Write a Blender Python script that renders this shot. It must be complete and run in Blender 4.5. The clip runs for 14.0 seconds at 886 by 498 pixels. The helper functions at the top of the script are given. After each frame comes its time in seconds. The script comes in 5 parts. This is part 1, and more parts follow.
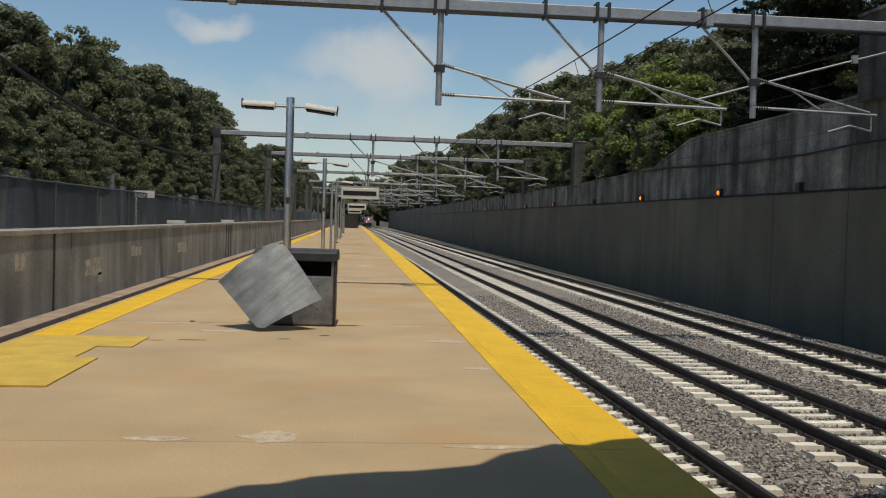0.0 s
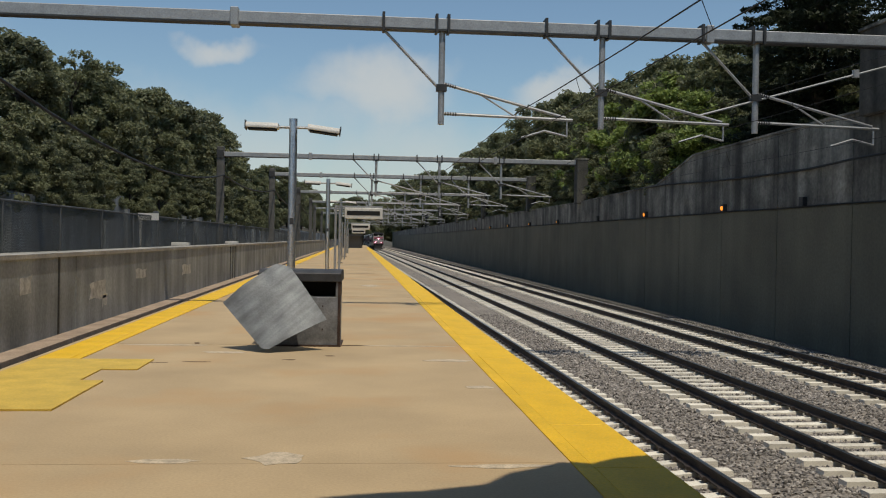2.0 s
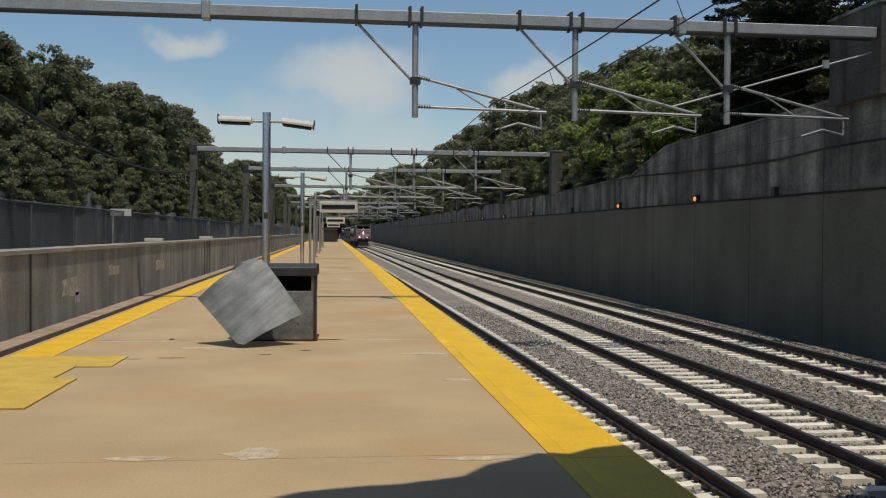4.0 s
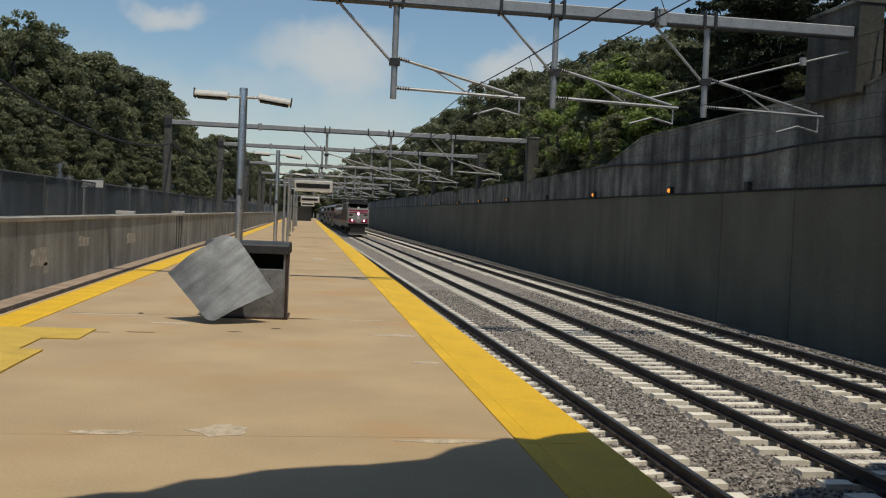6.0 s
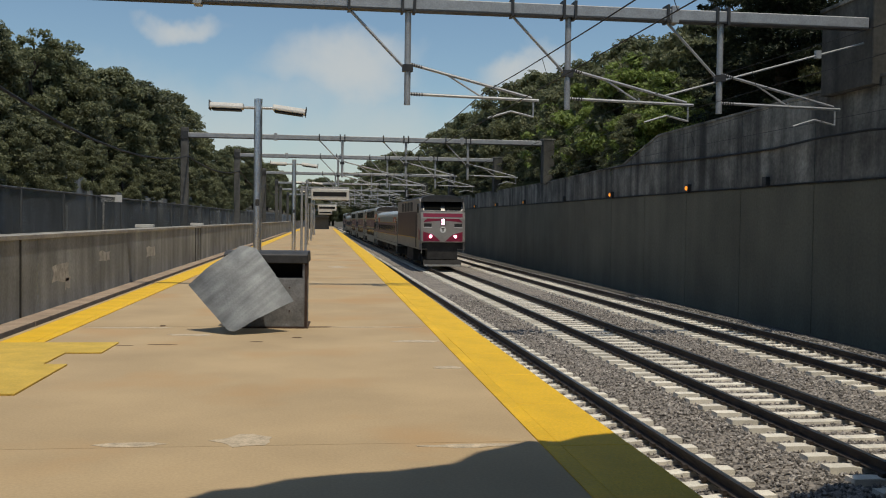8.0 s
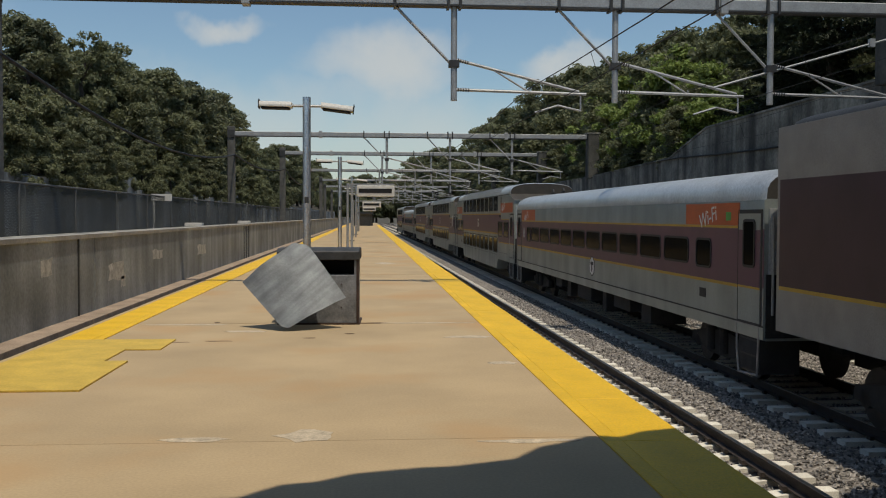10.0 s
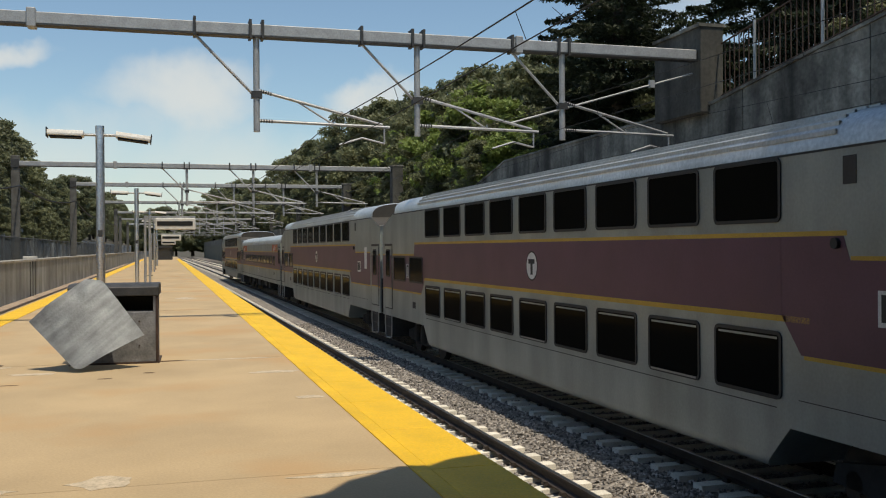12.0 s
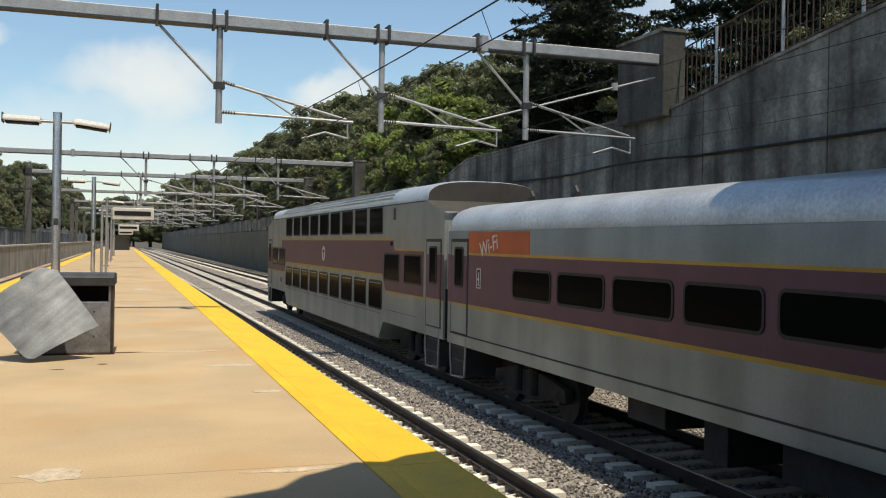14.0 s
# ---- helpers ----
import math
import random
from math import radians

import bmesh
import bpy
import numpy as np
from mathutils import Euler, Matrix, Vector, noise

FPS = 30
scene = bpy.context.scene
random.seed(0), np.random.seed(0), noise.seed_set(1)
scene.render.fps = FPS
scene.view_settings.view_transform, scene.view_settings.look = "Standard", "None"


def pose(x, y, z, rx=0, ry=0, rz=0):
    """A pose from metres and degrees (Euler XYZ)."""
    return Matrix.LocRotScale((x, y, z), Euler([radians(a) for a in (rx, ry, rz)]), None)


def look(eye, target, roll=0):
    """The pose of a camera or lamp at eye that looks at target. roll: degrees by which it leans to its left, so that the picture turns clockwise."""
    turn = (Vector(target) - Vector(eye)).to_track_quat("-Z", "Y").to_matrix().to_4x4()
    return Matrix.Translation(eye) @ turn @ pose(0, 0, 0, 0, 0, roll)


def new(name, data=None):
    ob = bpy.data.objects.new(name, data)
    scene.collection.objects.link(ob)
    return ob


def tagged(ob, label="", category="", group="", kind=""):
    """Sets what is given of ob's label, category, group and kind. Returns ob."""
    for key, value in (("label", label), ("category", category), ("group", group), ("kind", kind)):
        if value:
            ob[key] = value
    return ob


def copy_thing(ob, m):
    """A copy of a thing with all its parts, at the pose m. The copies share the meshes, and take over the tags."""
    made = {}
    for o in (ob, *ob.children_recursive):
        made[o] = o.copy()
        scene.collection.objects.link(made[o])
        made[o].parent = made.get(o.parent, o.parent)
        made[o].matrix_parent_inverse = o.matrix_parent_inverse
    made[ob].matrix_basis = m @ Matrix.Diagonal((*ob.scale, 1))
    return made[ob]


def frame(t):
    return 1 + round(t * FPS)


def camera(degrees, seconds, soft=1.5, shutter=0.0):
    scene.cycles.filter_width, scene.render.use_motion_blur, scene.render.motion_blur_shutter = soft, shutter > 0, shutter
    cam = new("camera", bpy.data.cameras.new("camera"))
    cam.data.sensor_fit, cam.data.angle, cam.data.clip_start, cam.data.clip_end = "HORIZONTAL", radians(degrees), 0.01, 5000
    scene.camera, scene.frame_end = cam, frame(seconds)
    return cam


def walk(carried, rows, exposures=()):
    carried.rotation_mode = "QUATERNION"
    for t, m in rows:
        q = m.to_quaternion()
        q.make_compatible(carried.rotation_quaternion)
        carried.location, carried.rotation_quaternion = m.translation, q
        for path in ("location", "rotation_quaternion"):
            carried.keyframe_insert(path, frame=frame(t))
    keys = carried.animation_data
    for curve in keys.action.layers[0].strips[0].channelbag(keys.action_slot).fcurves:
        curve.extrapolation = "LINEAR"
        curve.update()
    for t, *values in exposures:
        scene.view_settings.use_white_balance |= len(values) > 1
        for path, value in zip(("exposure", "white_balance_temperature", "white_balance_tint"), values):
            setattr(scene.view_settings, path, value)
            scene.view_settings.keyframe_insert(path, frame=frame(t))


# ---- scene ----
# The camera is held by hand on the platform: it turns, and sways a little to one side.
cam = camera(50.0, 14.0, soft=1.1, shutter=0.0)
EYE = 1.88
# seconds, sideways, tilt, lean, turn
TURNS = [
    (0.0, 0.00, 88.32, -1.70, -5.40),
    (0.5, 0.00, 89.64, -0.57, -5.68),
    (1.0, 0.00, 90.36, -1.45, -3.52),
    (1.5, 0.00, 89.35, -0.56, -4.49),
    (2.0, 0.00, 89.45, -1.01, -5.17),
    (2.2, 0.00, 89.10, -0.55, -6.41),
    (4.3, 0.00, 89.03, -0.48, -6.69),
    (4.5, 0.00, 89.11, -2.39, -8.01),
    (5.0, 0.00, 88.81, -1.80, -7.92),
    (5.5, 0.00, 88.36, -2.73, -8.17),
    (6.0, 0.00, 88.07, -2.44, -8.20),
    (6.5, 0.00, 88.60, -1.58, -6.25),
    (7.0, 0.00, 87.53, -1.71, -8.32),
    (7.5, 0.00, 88.46, -0.84, -7.75),
    (8.0, 0.00, 88.32, -0.77, -7.16),
    (8.2, 0.00, 88.13, -0.08, -7.30),
    (10.3, -0.14, 88.01, -0.26, -4.48),
    (10.5, -0.14, 87.87, -0.04, -6.40),
    (11.0, -0.14, 90.19, -0.07, -10.61),
    (11.5, -0.14, 91.26, 0.45, -13.88),
    (12.0, -0.14, 89.93, 0.40, -16.26),
    (12.5, -0.14, 89.73, 0.16, -16.54),
    (13.0, -0.14, 89.95, -0.43, -15.26),
    (13.5, -0.14, 89.43, -0.70, -17.56),
    (14.0, -0.14, 89.76, -0.92, -18.62),
]
# the clip's camera brightens its picture as the train passes
EXPOSURES = [(t, e, w, 7) for t, e, w in ((0.0, -0.28, 6850), (8.2, -0.30, 6850), (10.3, -0.30, 6900), (11.0, -0.30, 7100), (11.5, -0.10, 7200), (12.0, 0.08, 7150), (12.5, 0.22, 7100), (14.0, 0.36, 7150))]
walk(cam, [(t, pose(x, 0.0, EYE, rx, ry, rz)) for t, x, rx, ry, rz in TURNS], EXPOSURES)

# ---- light ----
SUN = Vector((0.10, -0.30, 0.95)).normalized()
world = bpy.data.worlds.new("sky")
scene.world = world
world.use_nodes = True
wn = world.node_tree
sky = wn.nodes.new("ShaderNodeTexSky")
sky.sky_type, sky.sun_disc = "NISHITA", False
sky.sun_elevation = math.asin(SUN.z)
sky.sun_rotation = math.atan2(SUN.x, SUN.y)
sky.air_density, sky.dust_density, sky.ozone_density = 1.0, 0.6, 0.6
back = wn.nodes["Background"]
back.inputs["Strength"].default_value = 0.113


def cloudy(tree, base):
    """Thin white clouds over the sky, thicker in three banks ahead."""
    n, l = tree.nodes, tree.links
    co = n.new("ShaderNodeTexCoord")
    tex = n.new("ShaderNodeTexNoise")
    tex.inputs["Scale"].default_value, tex.inputs["Detail"].default_value, tex.inputs["Roughness"].default_value = 7.0, 7.0, 0.55
    l.new(co.outputs["Generated"], tex.inputs["Vector"])
    wobble = n.new("ShaderNodeTexNoise")
    wobble.inputs["Scale"].default_value, wobble.inputs["Detail"].default_value = 11.0, 5.0
    l.new(co.outputs["Generated"], wobble.inputs["Vector"])
    bend = n.new("ShaderNodeVectorMath")
    bend.operation = "MULTIPLY_ADD"
    l.new(wobble.outputs["Color"], bend.inputs[0])
    bend.inputs[1].default_value = (0.11, 0.11, 0.11)
    shift = n.new("ShaderNodeVectorMath")
    shift.inputs[1].default_value = (-0.055, -0.055, -0.055)
    l.new(co.outputs["Generated"], shift.inputs[0])
    l.new(shift.outputs[0], bend.inputs[2])
    total = None
    for (az, el), (wide, high), gain in (((1.0, 9.0), (5.6, 2.5), 0.78), ((12.2, 8.8), (3.7, 1.7), 0.92), ((-7.9, 11.2), (2.5, 1.05), 0.92), ((2.0, 4.0), (24.0, 5.5), 0.50), ((-30, 10), (12, 3), 0.5), ((40, 14), (14, 4), 0.5)):
        d = Vector((math.sin(radians(az)) * math.cos(radians(el)), math.cos(radians(az)) * math.cos(radians(el)), math.sin(radians(el))))
        side = Vector((d.y, -d.x, 0)).normalized()
        up = side.cross(d)
        acc = None
        for axis, width in ((side, wide), (up, high)):
            dot = n.new("ShaderNodeVectorMath")
            dot.operation = "DOT_PRODUCT"
            l.new(bend.outputs[0], dot.inputs[0])
            dot.inputs[1].default_value = axis
            off = n.new("ShaderNodeMath")
            off.operation = "DIVIDE"
            l.new(dot.outputs["Value"], off.inputs[0])
            off.inputs[1].default_value = math.sin(radians(width))
            sq = n.new("ShaderNodeMath")
            sq.operation = "MULTIPLY"
            l.new(off.outputs[0], sq.inputs[0])
            l.new(off.outputs[0], sq.inputs[1])
            if acc is None:
                acc = sq.outputs[0]
            else:
                ad = n.new("ShaderNodeMath")
                l.new(acc, ad.inputs[0])
                l.new(sq.outputs[0], ad.inputs[1])
                acc = ad.outputs[0]
        ahead = n.new("ShaderNodeVectorMath")
        ahead.operation = "DOT_PRODUCT"
        l.new(co.outputs["Generated"], ahead.inputs[0])
        ahead.inputs[1].default_value = d
        front = n.new("ShaderNodeMath")
        front.operation = "GREATER_THAN"
        l.new(ahead.outputs["Value"], front.inputs[0])
        front.inputs[1].default_value = 0.0
        # the noise eats into the bank's rim
        fall = n.new("ShaderNodeMath")
        fall.operation = "MULTIPLY_ADD"
        l.new(tex.outputs["Fac"], fall.inputs[0])
        fall.inputs[1].default_value = -3.2
        l.new(acc, fall.inputs[2])
        r = n.new("ShaderNodeMapRange")
        r.interpolation_type = "SMOOTHSTEP"
        r.inputs["From Min"].default_value, r.inputs["From Max"].default_value = -0.4, -2.0
        r.inputs["To Min"].default_value, r.inputs["To Max"].default_value = 0.0, gain
        l.new(fall.outputs[0], r.inputs["Value"])
        m = n.new("ShaderNodeMath")
        m.operation = "MULTIPLY"
        l.new(r.outputs[0], m.inputs[0])
        l.new(front.outputs[0], m.inputs[1])
        if total is None:
            total = m.outputs[0]
        else:
            mx = n.new("ShaderNodeMath")
            mx.operation = "MAXIMUM"
            l.new(total, mx.inputs[0])
            l.new(m.outputs[0], mx.inputs[1])
            total = mx.outputs[0]
    mix = n.new("ShaderNodeMix")
    mix.data_type = "RGBA"
    l.new(total, mix.inputs["Factor"])
    l.new(base, mix.inputs[6])
    mix.inputs[7].default_value = (6.1, 6.3, 6.5, 1)
    return mix.outputs[2]


tint = wn.nodes.new("ShaderNodeVectorMath")
tint.operation = "MULTIPLY"
tint.inputs[1].default_value = (0.90, 1.02, 1.10)
wn.links.new(sky.outputs[0], tint.inputs[0])
wn.links.new(cloudy(wn, tint.outputs[0]), back.inputs["Color"])
sun = new("sun", bpy.data.lights.new("sun", "SUN"))
sun.data.energy, sun.data.angle, sun.data.color = 3.6, radians(0.55), (1.0, 0.93, 0.83)
sun.matrix_world = look(SUN * 50, (0, 0, 0))

# ---- measures ----
TOR = -1.22            # top of rail below the platform
TIE = TOR - 0.19       # top of the sleepers
BED = TIE - 0.075      # top of the ballast
TRACKS = (4.33, 8.30, 12.40)
SKEW = 0.009           # the tracks draw slowly nearer to the platform
EDGE_R, EDGE_L = 2.60, -4.84
WALL_R, WALL_L = 15.6, -5.42
FAR = 420.0


# ---- materials ----
def material(name, colour, rough=0.8, metal=0.0, scale=3.0, vary=0.25, grain=60.0, grain_amount=0.15, bump=0.2,
             streak=0.0, stain=None, stain_scale=0.6, stain_level=0.55, island=0.0, objects=0.0, brush=(1.3, 1.3, 0.10), brush_turn=0.0):
    """Procedural surface: base colour, blotches, fine grain with relief, optional vertical streaks and stains."""
    m = bpy.data.materials.new(name)
    m.use_nodes = True
    t = m.node_tree
    n, l = t.nodes, t.links
    b = n["Principled BSDF"]
    b.inputs["Roughness"].default_value, b.inputs["Metallic"].default_value = rough, metal
    co = n.new("ShaderNodeTexCoord")
    geo = n.new("ShaderNodeNewGeometry")

    def tex(s, detail=4.0, stretch=None, turn=0.0):
        x = n.new("ShaderNodeTexNoise")
        x.inputs["Scale"].default_value, x.inputs["Detail"].default_value = s, detail
        if stretch:
            mp = n.new("ShaderNodeMapping")
            mp.vector_type = "TEXTURE"
            mp.inputs["Scale"].default_value = [1 / v for v in stretch]
            mp.inputs["Rotation"].default_value = (0, radians(turn), 0)
            l.new(geo.outputs["Position"] if not objects else co.outputs["Object"], mp.inputs[0])
            l.new(mp.outputs[0], x.inputs["Vector"])
        else:
            l.new(geo.outputs["Position"] if not objects else co.outputs["Object"], x.inputs["Vector"])
        return x.outputs["Fac"]

    def ramp(src, lo, hi):
        r = n.new("ShaderNodeMapRange")
        r.inputs["From Min"].default_value, r.inputs["From Max"].default_value = 0.3, 0.7
        r.inputs["To Min"].default_value, r.inputs["To Max"].default_value = lo, hi
        l.new(src, r.inputs["Value"])
        return r.outputs[0]

    def times(a, c):
        x = n.new("ShaderNodeMath")
        x.operation = "MULTIPLY"
        l.new(a, x.inputs[0])
        l.new(c, x.inputs[1])
        return x.outputs[0]

    f = times(ramp(tex(scale), 1 - vary, 1 + vary), ramp(tex(grain, 3), 1 - grain_amount, 1 + grain_amount))
    if streak:
        f = times(f, ramp(tex(1.0, 5, brush, brush_turn), 1 - streak, 1 + streak * 0.6))
    for source, amount in ((geo.outputs["Random Per Island"], island),):
        if amount:
            r = n.new("ShaderNodeMapRange")
            r.inputs["To Min"].default_value, r.inputs["To Max"].default_value = 1 - amount, 1 + amount
            l.new(source, r.inputs["Value"])
            f = times(f, r.outputs[0])
    if objects:
        oi = n.new("ShaderNodeObjectInfo")
        r = n.new("ShaderNodeMapRange")
        r.inputs["To Min"].default_value, r.inputs["To Max"].default_value = 1 - objects, 1 + objects
        l.new(oi.outputs["Random"], r.inputs["Value"])
        f = times(f, r.outputs[0])
    mul = n.new("ShaderNodeVectorMath")
    mul.operation = "SCALE"
    mul.inputs[0].default_value = colour
    l.new(f, mul.inputs["Scale"])
    out = mul.outputs[0]
    if stain:
        mix = n.new("ShaderNodeMix")
        mix.data_type = "RGBA"
        r = n.new("ShaderNodeMapRange")
        r.inputs["From Min"].default_value, r.inputs["From Max"].default_value = stain_level, stain_level + 0.18
        l.new(tex(stain_scale, 6), r.inputs["Value"])
        l.new(r.outputs[0], mix.inputs["Factor"])
        l.new(out, mix.inputs[6])
        mix.inputs[7].default_value = (*stain, 1)
        out = mix.outputs[2]
    l.new(out, b.inputs["Base Color"])
    if bump:
        bp = n.new("ShaderNodeBump")
        bp.inputs["Strength"].default_value, bp.inputs["Distance"].default_value = bump, 0.02
        l.new(tex(grain, 3), bp.inputs["Height"])
        l.new(bp.outputs[0], b.inputs["Normal"])
    return m


def glow(name, colour, strength):
    m = bpy.data.materials.new(name)
    m.use_nodes = True
    b = m.node_tree.nodes["Principled BSDF"]
    b.inputs["Base Color"].default_value = (*colour, 1)
    b.inputs["Emission Color"].default_value = (*colour, 1)
    b.inputs["Emission Strength"].default_value = strength
    return m


CONCRETE_DECK = material("deck_concrete", (0.46, 0.335, 0.19), 0.85, scale=0.55, vary=0.12, grain=40, grain_amount=0.07, bump=0.15,
                         stain=(0.47, 0.29, 0.135), stain_scale=0.35, stain_level=0.52, objects=0.03)
CONCRETE_WALL = material("wall_concrete", (0.242, 0.256, 0.256), 0.9, scale=0.6, vary=0.34, grain=14, grain_amount=0.14, bump=0.25, streak=0.42)
CONCRETE_DARK = material("darker_concrete", (0.150, 0.140, 0.100), 0.92, scale=0.35, vary=0.18, grain=10, grain_amount=0.12, bump=0.2, streak=0.12)
# stained concrete of the pillars, with their shade put into the dark colour
CONCRETE_SHADED = material("shaded_concrete", (0.074, 0.071, 0.061), 0.92, scale=0.8, vary=0.35, grain=9, grain_amount=0.2, bump=0.3, streak=0.6)
LEDGE = material("ledge_concrete", (0.33, 0.245, 0.175), 0.9, scale=2.0, vary=0.25, grain=30, bump=0.3)
YELLOW = material("tactile_yellow", (0.80, 0.48, 0.018), 0.6, scale=1.2, vary=0.11, grain=45, grain_amount=0.10, bump=0.4, objects=0.03)
YELLOW_FADED = material("faded_yellow", (0.60, 0.405, 0.07), 0.7, scale=2.5, vary=0.14, grain=35, grain_amount=0.10, bump=0.3)
BALLAST = material("ballast", (0.215, 0.19, 0.165), 0.95, scale=0.5, vary=0.15, grain=14, grain_amount=0.75, bump=1.0)
STONE = material("stone", (0.275, 0.25, 0.225), 0.95, scale=3, vary=0.25, grain=60, island=0.8)
SLEEPER = material("concrete_sleeper", (0.70, 0.65, 0.55), 0.9, scale=3, vary=0.15, grain=50, bump=0.2, objects=0.15)
RAIL = material("rusty_rail", (0.045, 0.034, 0.028), 0.75, 0.2, scale=3, vary=0.25, grain=60)
RAIL_TOP = material("polished_rail", (0.46, 0.45, 0.44), 0.32, 1.0, scale=3, vary=0.1, grain=40, bump=0.05)
STEEL = material("galvanised_steel", (0.37, 0.37, 0.365), 0.5, 0.4, scale=3, vary=0.12, grain=30, bump=0.1)
STEEL_DARK = material("dark_steel", (0.05, 0.05, 0.05), 0.6, 0.4, scale=4, vary=0.2)
WIRE = material("wire", (0.02, 0.02, 0.02), 0.6, 0.5, vary=0.1, bump=0)
DARK_STRIP = material("dark_strip", (0.075, 0.070, 0.058), 0.95, scale=0.8, vary=0.3, grain=22, grain_amount=0.5, bump=0.8)
SOIL = material("soil", (0.07, 0.06, 0.04), 0.95, scale=0.4, vary=0.3, grain=8, bump=0.5)
CONCRETE_GREY = material("grey_concrete", (0.180, 0.172, 0.146), 0.9, scale=0.8, vary=0.50, grain=9, grain_amount=0.24, bump=0.3, streak=0.75)
CONCRETE_PALE = material("pale_concrete", (0.33, 0.31, 0.27), 0.9, scale=1.2, vary=0.2, grain=20, grain_amount=0.12, bump=0.2, streak=0.2)
SMEAR = material("cement_smear", (0.50, 0.405, 0.285), 0.9, scale=9, vary=0.25, grain=40)
RUST = material("rust_stain", (0.10, 0.055, 0.025), 0.9, scale=9, vary=0.3, grain=40)
PATCH = material("overpaint", (0.40, 0.39, 0.365), 0.9, scale=6, vary=0.35, grain=30)
IRON = material("rusty_iron", (0.07, 0.045, 0.035), 0.8, 0.3, scale=8, vary=0.35)
STEEL_BRIGHT = material("bright_tube", (0.36, 0.36, 0.355), 0.42, 0.5, scale=4, vary=0.12)
STEEL_DULL = material("dull_steel", (0.12, 0.12, 0.115), 0.6, 0.4, scale=4, vary=0.2)
STAINLESS = material("stainless", (0.88, 0.87, 0.85), 0.36, 1.0, scale=3, vary=0.08, grain=20, bump=0.03)
MAST = material("weathered_mast", (0.125, 0.12, 0.108), 0.75, 0.3, scale=3, vary=0.2, streak=0.3)
LAMP_WHITE = material("painted_white", (0.62, 0.59, 0.53), 0.5, scale=3, vary=0.08, grain=30, bump=0.05)
BLACK = material("black_plastic", (0.008, 0.008, 0.008), 0.85, scale=6, vary=0.2)
SHEET = material("grey_sheet", (0.30, 0.315, 0.322), 0.55, 0.25, scale=3.4, vary=0.24, grain=30, grain_amount=0.06, bump=0.12, streak=0.26, brush=(1.0, 1.5, 11.0), brush_turn=-40.0)
SHEET_DARK = material("dark_sheet", (0.209, 0.213, 0.218), 0.6, 0.2, scale=5, vary=0.3, grain=30, streak=0.2)
SOOT_STEEL = material("blackened_sheet", (0.055, 0.055, 0.056), 0.6, 0.2, scale=5, vary=0.3)
AMBER = glow("amber_glow", (1.0, 0.30, 0.03), 1.5)
AMBER_DIM = glow("amber_dim", (0.7, 0.26, 0.03), 0.5)


def chain_material():
    """Woven wire: thin crossing strands with gaps between."""
    m = bpy.data.materials.new("chain_link")
    m.use_nodes = True
    n, l = m.node_tree.nodes, m.node_tree.links
    b = n["Principled BSDF"]
    b.inputs["Base Color"].default_value, b.inputs["Roughness"].default_value, b.inputs["Metallic"].default_value = (0.10, 0.105, 0.095, 1), 0.8, 0.0
    geo = n.new("ShaderNodeNewGeometry")
    strands = []
    for angle in (45, -45):
        mp = n.new("ShaderNodeMapping")
        mp.inputs["Rotation"].default_value = (radians(angle), 0, 0)
        l.new(geo.outputs["Position"], mp.inputs[0])
        w = n.new("ShaderNodeTexWave")
        w.bands_direction = "Y"
        w.inputs["Scale"].default_value = 5.5
        l.new(mp.outputs[0], w.inputs["Vector"])
        c = n.new("ShaderNodeMath")
        c.operation = "GREATER_THAN"
        c.inputs[1].default_value = 0.86
        l.new(w.outputs["Fac"], c.inputs[0])
        strands.append(c.outputs[0])
    mx = n.new("ShaderNodeMath")
    mx.operation = "MAXIMUM"
    l.new(strands[0], mx.inputs[0])
    l.new(strands[1], mx.inputs[1])
    l.new(mx.outputs[0], b.inputs["Alpha"])
    return m


CHAIN = chain_material()
DARK = material("dark_void", (0.01, 0.01, 0.01), 0.9, vary=0.1)


# ---- mesh helpers ----
def box(bm, x0, x1, y0, y1, z0, z1):
    vs = [bm.verts.new((x, y, z)) for z in (z0, z1) for y in (y0, y1) for x in (x0, x1)]
    for f in ((0, 2, 3, 1), (4, 5, 7, 6), (0, 1, 5, 4), (2, 6, 7, 3), (0, 4, 6, 2), (1, 3, 7, 5)):
        bm.faces.new([vs[i] for i in f])
    return vs


def soften(bm, width=0.02, segments=2, edges=None):
    bmesh.ops.bevel(bm, geom=list(edges or bm.edges), offset=width, segments=segments, affect="EDGES", profile=0.6, clamp_overlap=True)


def tube(bm, a, b, r, sides=10, r2=None):
    a, b = Vector(a), Vector(b)
    d = b - a
    m = Matrix.Translation((a + b) / 2) @ d.to_track_quat("Z", "Y").to_matrix().to_4x4()
    return bmesh.ops.create_cone(bm, cap_ends=True, segments=sides, radius1=r, radius2=r if r2 is None else r2, depth=d.length, matrix=m)["verts"]


def prism(bm, outline, y0, y1):
    """A closed outline of (x, z) drawn out along y."""
    a = [bm.verts.new((x, y0, z)) for x, z in outline]
    b = [bm.verts.new((x, y1, z)) for x, z in outline]
    k = len(outline)
    for i in range(k):
        bm.faces.new((a[i], a[(i + 1) % k], b[(i + 1) % k], b[i]))
    bm.faces.new(list(reversed(a)))
    bm.faces.new(b)


def mesh_of(bm, name, mat, smooth=False):
    bmesh.ops.recalc_face_normals(bm, faces=bm.faces)
    me = bpy.data.meshes.new(name)
    bm.to_mesh(me)
    bm.free()
    for m in mat if isinstance(mat, (list, tuple)) else (mat,):
        me.materials.append(m)
    if smooth:
        me.shade_smooth()
        me.set_sharp_from_angle(angle=radians(40))
    return me


